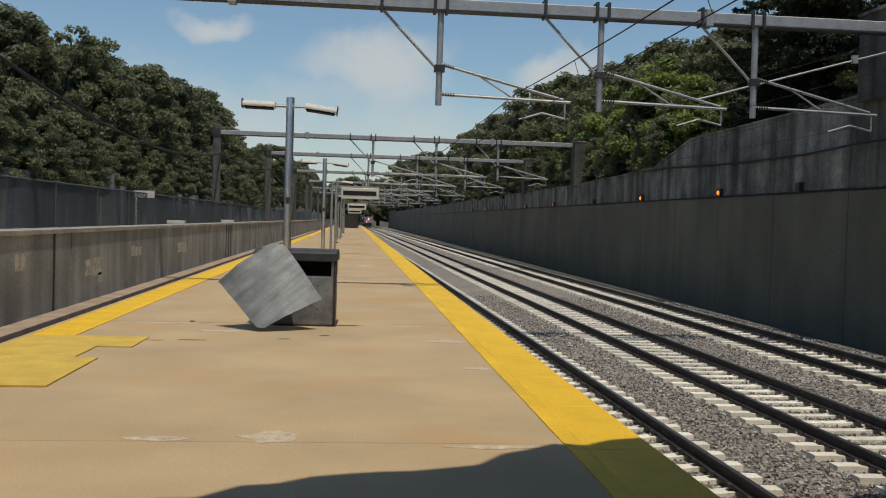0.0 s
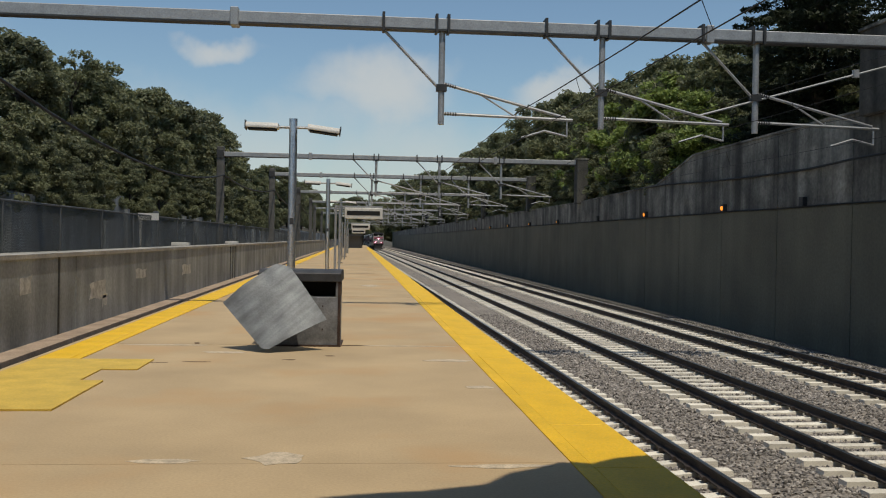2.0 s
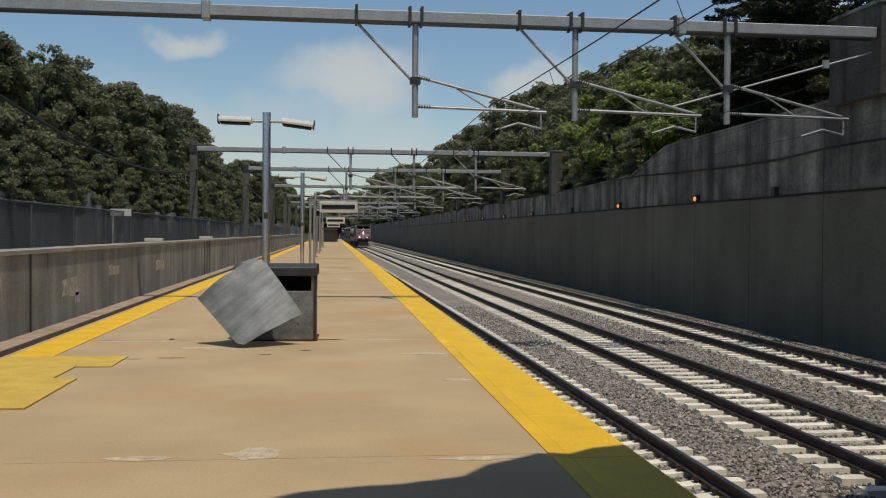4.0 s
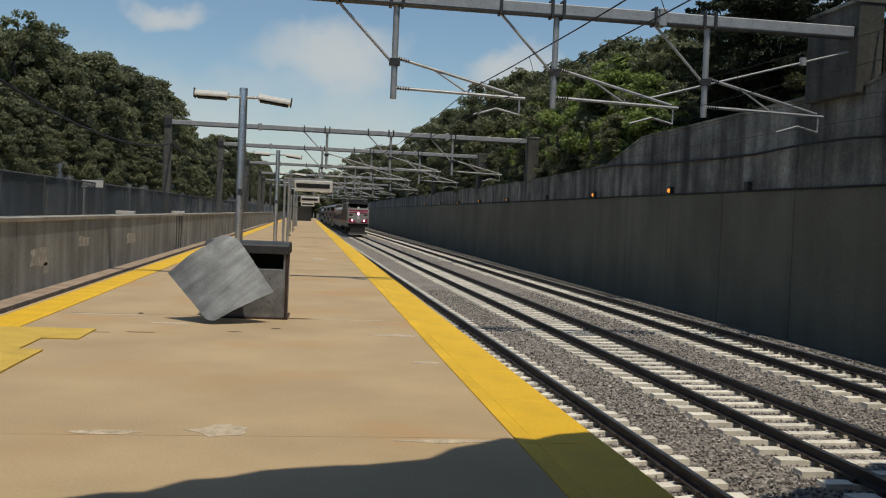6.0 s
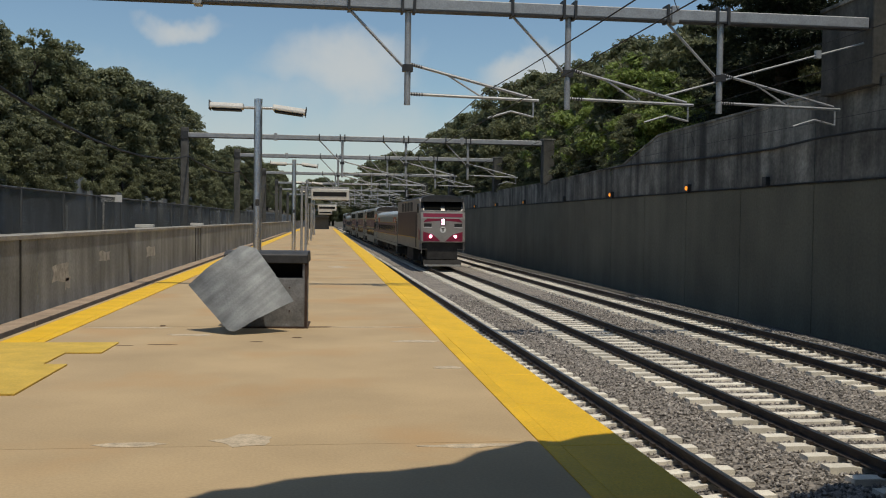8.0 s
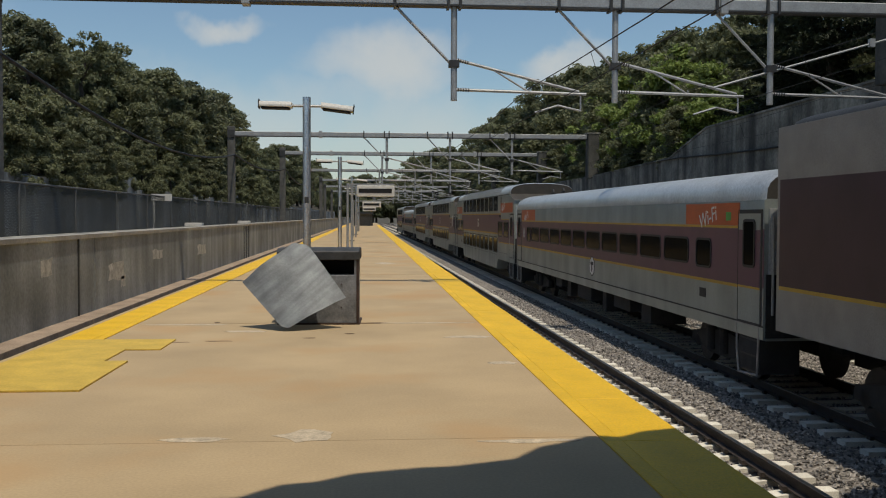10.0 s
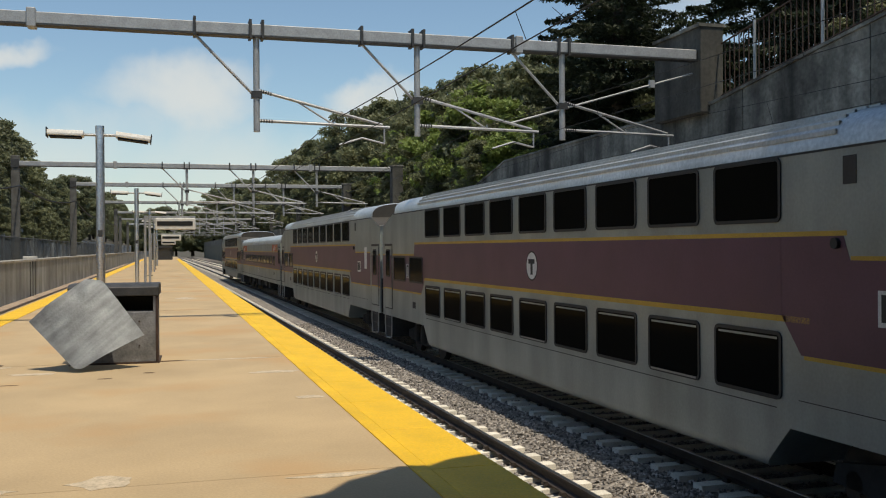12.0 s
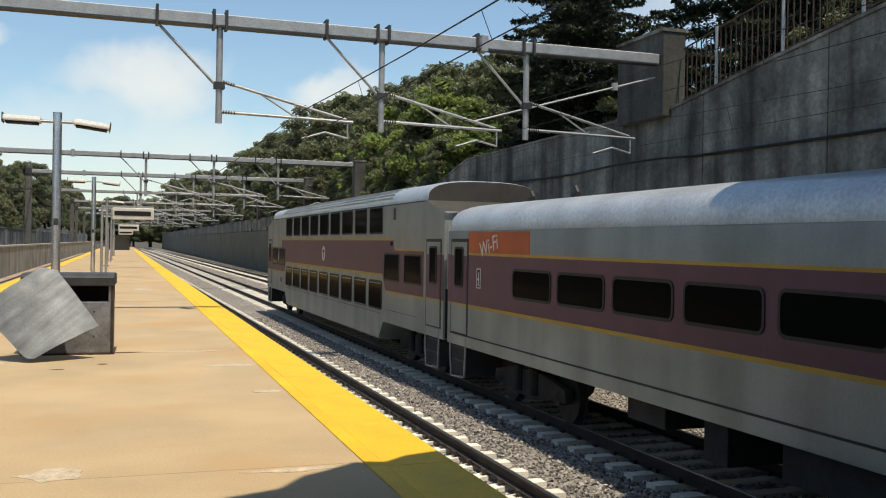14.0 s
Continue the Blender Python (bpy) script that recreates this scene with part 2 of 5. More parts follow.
def thing(name, label, category, group="", kind="", at=None):
    ob = new(name)
    ob.empty_display_size = 0.2
    if at is not None:
        ob.matrix_basis = at
    return tagged(ob, label, category, group, kind)


def part(name, bm, mat, parent, label="", smooth=False, at=None):
    ob = new(name, mesh_of(bm, name, mat, smooth))
    ob.parent = parent
    if at is not None:
        ob.matrix_basis = at
    if label:
        tagged(ob, label)
    return ob


def solid(name, bm, mat, label, category, kind="", smooth=False, at=None):
    ob = new(name, mesh_of(bm, name, mat, smooth))
    if at is not None:
        ob.matrix_basis = at
    return tagged(ob, label, category, "", kind)


def box_part(name, dims, mat, parent, label="", bevel=0.0, at=None):
    bm = bmesh.new()
    box(bm, *dims)
    if bevel:
        soften(bm, bevel)
    return part(name, bm, mat, parent, label, at=at)


# ---- ground and structure ----
def outline_slab(bm, pts, axis, a, b):
    """A polygon drawn out along one axis: pts are (y, z) for axis x, (x, y) for axis z."""
    def put(p, v):
        return (v, p[0], p[1]) if axis == "x" else (p[0], p[1], v)
    lo = [bm.verts.new(put(p, a)) for p in pts]
    hi = [bm.verts.new(put(p, b)) for p in pts]
    k = len(pts)
    for i in range(k):
        bm.faces.new((lo[i], lo[(i + 1) % k], hi[(i + 1) % k], hi[i]))
    bm.faces.new(list(reversed(lo)))
    bm.faces.new(hi)


def ground():
    bm = bmesh.new()
    box(bm, -1500, 1500, -1500, 3000, BED - 1.5, BED - 0.45)
    solid("ground", bm, SOIL, "dark soil that carries the railway cutting", "ground", "structure")
    bm = bmesh.new()
    xs = np.arange(EDGE_R - 0.9, WALL_R + 0.05, 0.22)
    ys = np.concatenate([np.arange(2, 45, 0.25), np.arange(45, 120, 1.0), np.arange(120, FAR + 1, 6.0)])
    grid = []
    for y in ys:
        row = []
        for x in xs:
            d = min(abs(x + SKEW * y - t) for t in TRACKS)
            z = BED + 0.02 * noise.noise((x * 2.1, y * 2.1, 0)) + 0.02 * noise.noise((x * 6, y * 6, 3))
            z += 0.05 * max(0.0, min(1.0, (d - 1.3) / 0.3))
            z -= 0.22 * max(0.0, min(1.0, (x - 14.2) / 1.4))
            row.append(bm.verts.new((x, y, z - 0.015)))
        grid.append(row)
    for a, b in zip(grid, grid[1:]):
        for i in range(len(xs) - 1):
            bm.faces.new((a[i], a[i + 1], b[i + 1], b[i]))
    solid("ballast_bed", bm, BALLAST, "grey crushed stone ballast between the tracks", "ballast", "structure", smooth=True)
    bm = bmesh.new()
    box(bm, EDGE_R - 0.9, WALL_R, -60, 2.0, BED - 0.44, BED)
    solid("ballast_bed_back", bm, BALLAST, "grey crushed stone ballast under the added slab", "ballast", "structure")


def cess():
    """Darker strip of ground between the far track and the tall wall."""
    bm = bmesh.new()
    grid = []
    for j in range(180):
        y = 3.0 + j * (0.4 if j < 120 else 4.0) - (0.0 if j < 120 else 432.0)
        edge = 14.35 - SKEW * y + 0.12 * noise.noise((y * 1.3, 4, 2))
        grid.append([bm.verts.new((x, y, BED + 0.075 - 0.22 * max(0.0, min(1.0, (x - 14.2) / 1.4)) + 0.02 * noise.noise((x * 3, y * 3, 9)))) for x in (edge, edge + 0.35, edge + 0.7, WALL_R - 0.35, WALL_R)])
    for a, b in zip(grid, grid[1:]):
        for i in range(4):
            bm.faces.new((a[i], a[i + 1], b[i + 1], b[i]))
    solid("cess", bm, DARK_STRIP, "dark strip of ground at the foot of the tall wall", "ground", "structure", smooth=True)


def banks():
    for name, x0, s, base in (("bank_west", -14.2, -1, 4.0), ("bank_east", 16.6, 1, 4.2)):
        bm = bmesh.new()
        grid = []
        for j in range(60):
            y = -60 + j * 9.0
            row = []
            for i in range(10):
                d = i * 6.0
                lift = max(0.0, min(1.0, (30 - y) / 20)) * 1.3 if s > 0 else 0.0
                z = base + lift + min(6.0, d * 0.25) + 0.5 * noise.noise((i * 0.7, j * 0.6, s))
                row.append(bm.verts.new((x0 + s * d, y, z - (0.4 if i == 0 else 0))))
            grid.append(row)
        for a, b in zip(grid, grid[1:]):
            for i in range(9):
                bm.faces.new((a[i], a[i + 1], b[i + 1], b[i]))
        solid(name, bm, SOIL, "overgrown earth bank above the retaining wall", "bank", "structure", smooth=True)


def walls():
    # tall wall beside the far track: darker below the cable line, paler above
    top = [(-40, 9.6), (8, 8.35), (20.3, 6.78), (25.0, 6.12), (43.2, 6.0), (48.6, 4.9), (67.0, 4.65), (FAR, 4.85)]

    def height(y):
        for (a, za), (b, zb) in zip(top, top[1:]):
            if a <= y <= b:
                return za + (zb - za) * (y - a) / (b - a)
        return 4.85
    bm = bmesh.new()
    outline_slab(bm, [(-40, BED - 0.45), (FAR, BED - 0.45), (FAR, 3.22), (-40, 3.22)], "x", WALL_R + 0.04, WALL_R + 0.8)
    outline_slab(bm, [(-40, 3.22), (FAR, 3.22)] + list(reversed(top)), "x", WALL_R + 0.04, WALL_R + 0.7)
    east = solid("wall_east", bm, CONCRETE_DARK, "tall stained concrete retaining wall of cast panels, darker in its lower part", "wall", "structure")
    joints = [-40, -29, -18, -7.6, -2.3, 3.0, 8.2, 13.3, 18.4, 23.5, 28.8, 34.2, 39.6, 45.0, 50.4, 55.8, 61.2, 66.6, 72, 80, 88, 96, 106, 116, 128, 140, 155, 170, 190, 215, 240, 270, 300, 340, 380, FAR]
    for a, b in zip(joints, joints[1:]):
        bm = bmesh.new()
        g = 0.02 if a < 100 else 0.0
        box(bm, WALL_R, WALL_R + 0.035, a + g, b - g, BED - 0.3, 3.22)
        part("panel", bm, CONCRETE_DARK, east)
        bm = bmesh.new()
        inner = [y for y, _ in top if a + g < y < b - g]
        ys = [a + g] + inner + [b - g]
        outline_slab(bm, [(a + g, 3.30), (b - g, 3.30)] + [(y, height(y)) for y in reversed(ys)], "x", WALL_R, WALL_R + 0.035)
        part("panel", bm, CONCRETE_GREY, east)
        bm = bmesh.new()
        outline_slab(bm, [(y, height(y) + 0.003) for y in [a] + inner + [b]] + [(y, height(y) + 0.09) for y in reversed([a] + inner + [b])], "x", WALL_R - 0.05, WALL_R + 0.75)
        part("coping", bm, CONCRETE_GREY, east, "pale concrete coping")

    # low wall beside the platform
    bm = bmesh.new()
    box(bm, WALL_L - 0.34, WALL_L - 0.03, -40, FAR, BED - 0.45, 1.44)
    west = solid("wall_west", bm, CONCRETE_WALL, "low stained concrete wall beside the platform", "wall", "structure")
    y = -40.0
    while y < 200:
        step = 11.8
        box_part("panel", (WALL_L - 0.03, WALL_L, y + 0.025, y + step - 0.025, -0.6, 1.44), CONCRETE_WALL, west)
        box_part("coping", (WALL_L - 0.38, WALL_L + 0.03, y + 0.01, y + step - 0.01, 1.442, 1.52), CONCRETE_PALE, west)
        y += step
    box_part("coping", (WALL_L - 0.38, WALL_L + 0.03, y, FAR, 1.442, 1.52), CONCRETE_PALE, west)

    rng = random.Random(8)
    for y, z, w, h in ((20.6, 0.70, 0.62, 0.20), (21.15, 0.45, 0.2, 0.13), (16.2, 1.0, 0.3, 0.16), (24.6, 0.9, 0.6, 0.12), (31, 0.8, 0.8, 0.16)):
        bm = bmesh.new()
        ragged = [(-1, -1), (-0.4, -0.8), (0.3, -1), (1, -0.9), (0.9, 0.1), (1, 1), (0.2, 0.85), (-0.5, 1), (-1, 0.8), (-0.85, 0)]
        outline_slab(bm, [(y + w * u + rng.uniform(-0.05, 0.05), z + h * v + rng.uniform(-0.03, 0.03)) for u, v in ragged], "x", WALL_L, WALL_L + 0.002)
        part("paint_patch", bm, PATCH, west, "pale patch of old overpaint")
    for y in (17.9, 41.5, 42.3, 43.0):
        box_part("conduit", (WALL_L + 0.002, WALL_L + 0.03, y - 0.02, y + 0.02, 0.0, 1.44), STEEL_DARK, west, "thin dark conduit")

    # ledge at the foot of the low wall
    bm = bmesh.new()
    box(bm, WALL_L, -5.04, -40, 260, BED - 0.4, -0.16)
    ledge = solid("ledge", bm, LEDGE, "brown stained concrete ledge along the low wall", "ledge", "structure")
    y = -6.2
    for i in range(24):
        box_part("kerb_stone", (WALL_L + 0.004, -5.00 + random.uniform(-0.008, 0.008), y + 0.012, y + 5.9 - 0.012, -0.16, 0.03), LEDGE, ledge, bevel=0.012)
        y += 5.9

    # far wall beyond the other line
    bm = bmesh.new()
    box(bm, -14.8, -14.1, -40, FAR, 0.0, 3.55)
    far = solid("wall_far_west", bm, CONCRETE_WALL, "grey concrete retaining wall with buttresses beyond the other line", "wall", "structure")
    y = 20.0
    while y < 190:
        box_part("buttress", (-14.1, -13.7, y, y + 0.55, 0.48, 3.4), CONCRETE_WALL, far)
        y += 6.4
    for y, w in ((54.5, 4.0), (97, 7.0), (120, 9.0)):
        box_part("panel", (-14.08, -13.95, y, y + w, 0.48, 4.15), CONCRETE_WALL, far)
    bm = bmesh.new()
    box(bm, -14.1, WALL_L - 0.34, -40, FAR, BED - 0.45, 0.48)
    solid("trackbed_west", bm, BALLAST, "raised ballast bed of the neighbouring line", "ballast", "structure")


# faded replacement pieces of the yellow strip: x0, x1, y0, y1
PATCHES = ((-4.715, -3.00, 13.46, 14.55), (-4.715, -3.48, 12.40, 13.45), (-4.715, -3.18, 10.33, 12.39))


def platform():
    bm = bmesh.new()
    box(bm, EDGE_L + 0.12, EDGE_R - 0.12, -40, 262, BED - 0.4, -0.32)
    pf = solid("platform", bm, CONCRETE_DECK, "long tan concrete island platform with yellow tactile edges", "platform", "structure")
    joints = [-40, -27, -14, -1.0, 7.95, 16.75, 30.65, 43.9, 56.4, 69.6, 82.8, 96, 109, 122, 135, 160, 185, 210, 262]
    for i, (a, b) in enumerate(zip(joints, joints[1:])):
        g = 0.022 if i >= 5 else 0.004
        bm = bmesh.new()
        box(bm, EDGE_L, EDGE_R, a + g, b - g, -0.32, 0.0)
        part("deck_slab", bm, CONCRETE_DECK, pf)
    # tactile panels along both edges, with a narrow painted margin inside
    for x0, x1, inner0, inner1 in ((1.995, EDGE_R - 0.005, 1.845, 1.992), (-4.72, -4.246, -4.243, -4.09)):
        wide, slim = bmesh.new(), bmesh.new()
        box(wide, x0, x1, 0.006, 1.824, 0.001, 0.014)
        soften(wide, 0.004, 1)
        wide_me = mesh_of(wide, "tactile_panel", YELLOW)
        box(slim, inner0, inner1, 0.002, 3.658, 0.001, 0.012)
        slim_me = mesh_of(slim, "painted_margin", YELLOW)
        for i in range(-6, 110):
            for me, name, step in ((wide_me, "tactile_panel", 1.83), (slim_me, "painted_margin", 3.66)):
                if me is slim_me and i > 52:
                    continue
                ob = new(name, me)
                ob.parent = pf
                ob.location = (random.uniform(-0.003, 0.003), i * step + 0.4, 0.0)
    for i, p in enumerate(PATCHES):
        box_part("faded_panel", (p[0], p[1], p[2], p[3], 0.001, 0.02 + 0.002 * i), YELLOW_FADED, pf, "faded yellow replacement panel", bevel=0.004)
    # pale scuffs of old cement
    rng = random.Random(3)
    for x, y, w, d in ((-0.65, 8.15, 0.32, 0.17), (1.60, 12.05, 0.24, 0.09), (1.45, 14.7, 0.42, 0.12), (-1.55, 8.05, 0.35, 0.06), (1.2, 7.82, 0.5, 0.05), (0.55, 38, 0.5, 0.5),
                       (-2.1, 15.6, 0.5, 0.10), (-3.2, 16.6, 0.9, 0.07), (0.9, 16.68, 1.1, 0.06)):
        bm = bmesh.new()
        pts = []
        for k in range(14):
            a = k / 14 * math.tau
            r = rng.uniform(0.55, 1.0)
            pts.append((x + w * r * math.cos(a), y + d * r * math.sin(a) * 1.6))
        outline_slab(bm, pts, "z", 0.0005, 0.0035)
        part("cement_smear", bm, SMEAR, pf, "pale cement smear")
    for x, y, w, d in ((-0.05, 16.7, 0.42, 0.10), (-2.35, 14.4, 0.25, 0.04), (-1.0, 14.7, 0.12, 0.05), (-2.75, 16.9, 0.07, 0.12), (-0.4, 15.2, 0.10, 0.06), (-3.0, 14.3, 0.3, 0.025)):
        bm = bmesh.new()
        outline_slab(bm, [(x + w * rng.uniform(0.6, 1) * math.cos(k / 12 * math.tau), y + d * rng.uniform(0.6, 1) * math.sin(k / 12 * math.tau)) for k in range(12)], "z", 0.0005, 0.003)
        part("rust_stain", bm, RUST, pf, "brown rust stain")
    return pf


def overpass():
    """An unseen bridge-like slab over the near end of the platform, added to shade the foreground."""
    th = thing("overpass", "unseen concrete slab added overhead to shade the near end of the platform", "bridge", kind="structure")
    bm = bmesh.new()
    rng = random.Random(11)
    # ragged front edge, shaped to outline the shadow on the platform
    front = []
    for k in range(105):
        x = -9.0 + k * 0.25
        front.append((x, 4.33 + 0.5 * x + 0.18 * max(0.0, x - 3.0) + (0.16 * noise.noise((x * 1.1, 2, 5)) + 0.20 * noise.noise((x * 2.7, 7, 5)) + 0.12 * rng.uniform(-1, 1))))
    outline_slab(bm, [(-9.0, -22), (17.0, -22)] + list(reversed(front)), "z", 6.1, 7.0)
    part("deck", bm, CONCRETE_GREY, th)
    # supports and back wall are unseen too, added to close the place
    for x in (-8.8, 16.1):
        box_part("abutment", (x - 0.4, x + 0.4, -22, -4, BED - 0.4, 6.1), CONCRETE_GREY, th)
    for x in (-2.5, 6.4):
        box_part("pier", (x - 0.35, x + 0.35, -14, -12.5, BED - 0.4, 6.1), CONCRETE_GREY, th)
    box_part("back_wall", (-8.4, 15.7, -23, -22.2, BED - 0.4, 6.1), CONCRETE_GREY, th)


# ---- tracks ----
def tie_mesh():
    bm = bmesh.new()
    ends = [(-1.3, 0.0), (-0.95, 0.0), (-0.5, -0.045), (0.5, -0.045), (0.95, 0.0), (1.3, 0.0)]
    rows = []
    for x, z in ends:
        rows.append([bm.verts.new((x, y, z + dz)) for y, dz in ((-0.14, -0.2), (-0.115, 0.0), (0.115, 0.0), (0.14, -0.2))])
    for a, b in zip(rows, rows[1:]):
        for i in range(3):
            bm.faces.new((a[i], b[i], b[i + 1], a[i + 1]))
    bm.faces.new(rows[0])
    bm.faces.new(rows[-1][::-1])
    return mesh_of(bm, "sleeper", SLEEPER)


def rail_outline(c):
    return [(c - 0.075, TIE + 0.012), (c + 0.075, TIE + 0.012), (c + 0.075, TIE + 0.03), (c + 0.011, TIE + 0.055), (c + 0.011, TOR - 0.05), (c + 0.037, TOR - 0.038),
            (c + 0.037, TOR - 0.008), (c - 0.037, TOR - 0.008), (c - 0.037, TOR - 0.038), (c - 0.011, TOR - 0.05), (c - 0.011, TIE + 0.055), (c - 0.075, TIE + 0.03)]


def track(x, tie_me, first, count):
    th = thing("railway_track", "railway track with rusty rails on pale concrete sleepers", "track", "tracks", at=pose(x, 0, 0, rz=math.degrees(SKEW)))
    for s in (-1, 1):
        c = s * 0.755
        bm = bmesh.new()
        prism(bm, rail_outline(c), -40, FAR)
        rail = part("rail", bm, RAIL, th)
        bm = bmesh.new()
        prism(bm, [(c - 0.033, TOR - 0.008), (c + 0.033, TOR - 0.008), (c + 0.030, TOR - 0.001), (c - 0.030, TOR - 0.001)], -40, FAR)
        part("running_surface", bm, RAIL_TOP, rail, "polished running surface")
    rng = random.Random(int(x * 10))
    for i in range(count):
        ob = new("sleeper", tie_me)
        ob.parent = th
        ob.matrix_basis = pose(rng.uniform(-0.012, 0.012), first + i * 0.615 + rng.uniform(-0.012, 0.012), TIE, rz=rng.uniform(-0.4, 0.4))
    bm = bmesh.new()
    y = first + count * 0.615
    while y < 330:
        box(bm, -1.3, 1.3, y - 0.12, y + 0.12, TIE - 0.15, TIE)
        y += 0.615
    tagged(part("far_sleeper", bm, SLEEPER, th), kind="stuff")
    # rail clips
    bm = bmesh.new()
    for i in range(70):
        y = first + i * 0.615
        for c in (-0.755, 0.755):
            for s in (-1, 1):
                box(bm, c + s * 0.105 - 0.03, c + s * 0.105 + 0.03, y - 0.055, y + 0.055, TIE - 0.002, TIE + 0.055)
    tagged(part("fastening", bm, RAIL, th, "rusty rail clips"), kind="stuff")


def stones():
    """Loose ballast stones lying on the bed."""
    rs = np.random.RandomState(4)
    base = np.array([(1, 0, 0), (-1, 0, 0), (0, 1, 0), (0, -1, 0), (0, 0, 1), (0, 0, -1)], float)
    tri = np.array([(0, 2, 4), (2, 1, 4), (1, 3, 4), (3, 0, 4), (2, 0, 5), (1, 2, 5), (3, 1, 5), (0, 3, 5)])
    n = 85000
    y = 4.5 + 38 * rs.rand(n) ** 1.7
    x = 3.2 + 11.6 * rs.rand(n)
    size = 0.014 + 0.020 * rs.rand(n)
    jitter = base[None] * (0.75 + 0.6 * rs.rand(n, 6, 1)) + 0.25 * rs.randn(n, 6, 3)
    a = rs.rand(n) * math.tau
    c, s = np.cos(a), np.sin(a)
    v = jitter * size[:, None, None]
    vx = v[..., 0] * c[:, None] - v[..., 1] * s[:, None]
    vy = v[..., 0] * s[:, None] + v[..., 1] * c[:, None]
    d = np.min(np.abs((x + SKEW * y)[:, None] - np.array(TRACKS)[None]), axis=1)
    keep = ~((d < 1.3) & (np.abs(((y - 3.0) / 0.615 + 0.5) % 1 - 0.5) * 0.615 < 0.15))
    keep &= ~(np.abs(d - 0.755) < 0.11)
    size[d < 1.35] *= 0.8
    z = BED + 0.008 + 0.05 * np.clip((d - 1.3) / 0.3, 0, 1) - 0.22 * np.clip((x - 14.2) / 1.4, 0, 1)
    verts = np.stack([vx + x[:, None], vy + y[:, None], v[..., 2] * 0.8 + z[:, None]], -1)[keep]
    k = len(verts)
    faces = (tri[None] + 6 * np.arange(k)[:, None, None]).reshape(-1, 3)
    me = bpy.data.meshes.new("ballast_stones")
    me.from_pydata(verts.reshape(-1, 3).tolist(), [], faces.tolist())
    me.materials.append(STONE)
    tagged(new("ballast_stones", me), "loose grey and brown ballast stones", "stones", kind="stuff")


# ---- catenary ----
PORTALS = (25.5, 66.0, 85.5, 117.0, 148.0, 180.0, 215.0)
POLES = {25.5: -9.82, 66.0: -9.35, 85.5: -7.6, 117.0: -7.2, 148.0: -7.2, 180.0: -8.0, 215.0: -8.0}
DROP_X = (2.19, 6.58, 10.93)
# the farther portals hang their posts a little nearer the platform, and lower
SHIFT = {25.5: (0.0, 0.0), 66.0: (-0.95, -0.17), 85.5: (-0.95, -0.17), 117.0: (-0.8, -0.17), 148.0: (-0.8, -0.2), 180.0: (-0.8, -0.2), 215.0: (-0.8, -0.2)}
BEAM_Z = 7.65


def ring_clamp(bm, x, r=0.21):
    box(bm, x - 0.035, x + 0.035, -r, r, BEAM_Z - r - 0.02, BEAM_Z + r + 0.05)


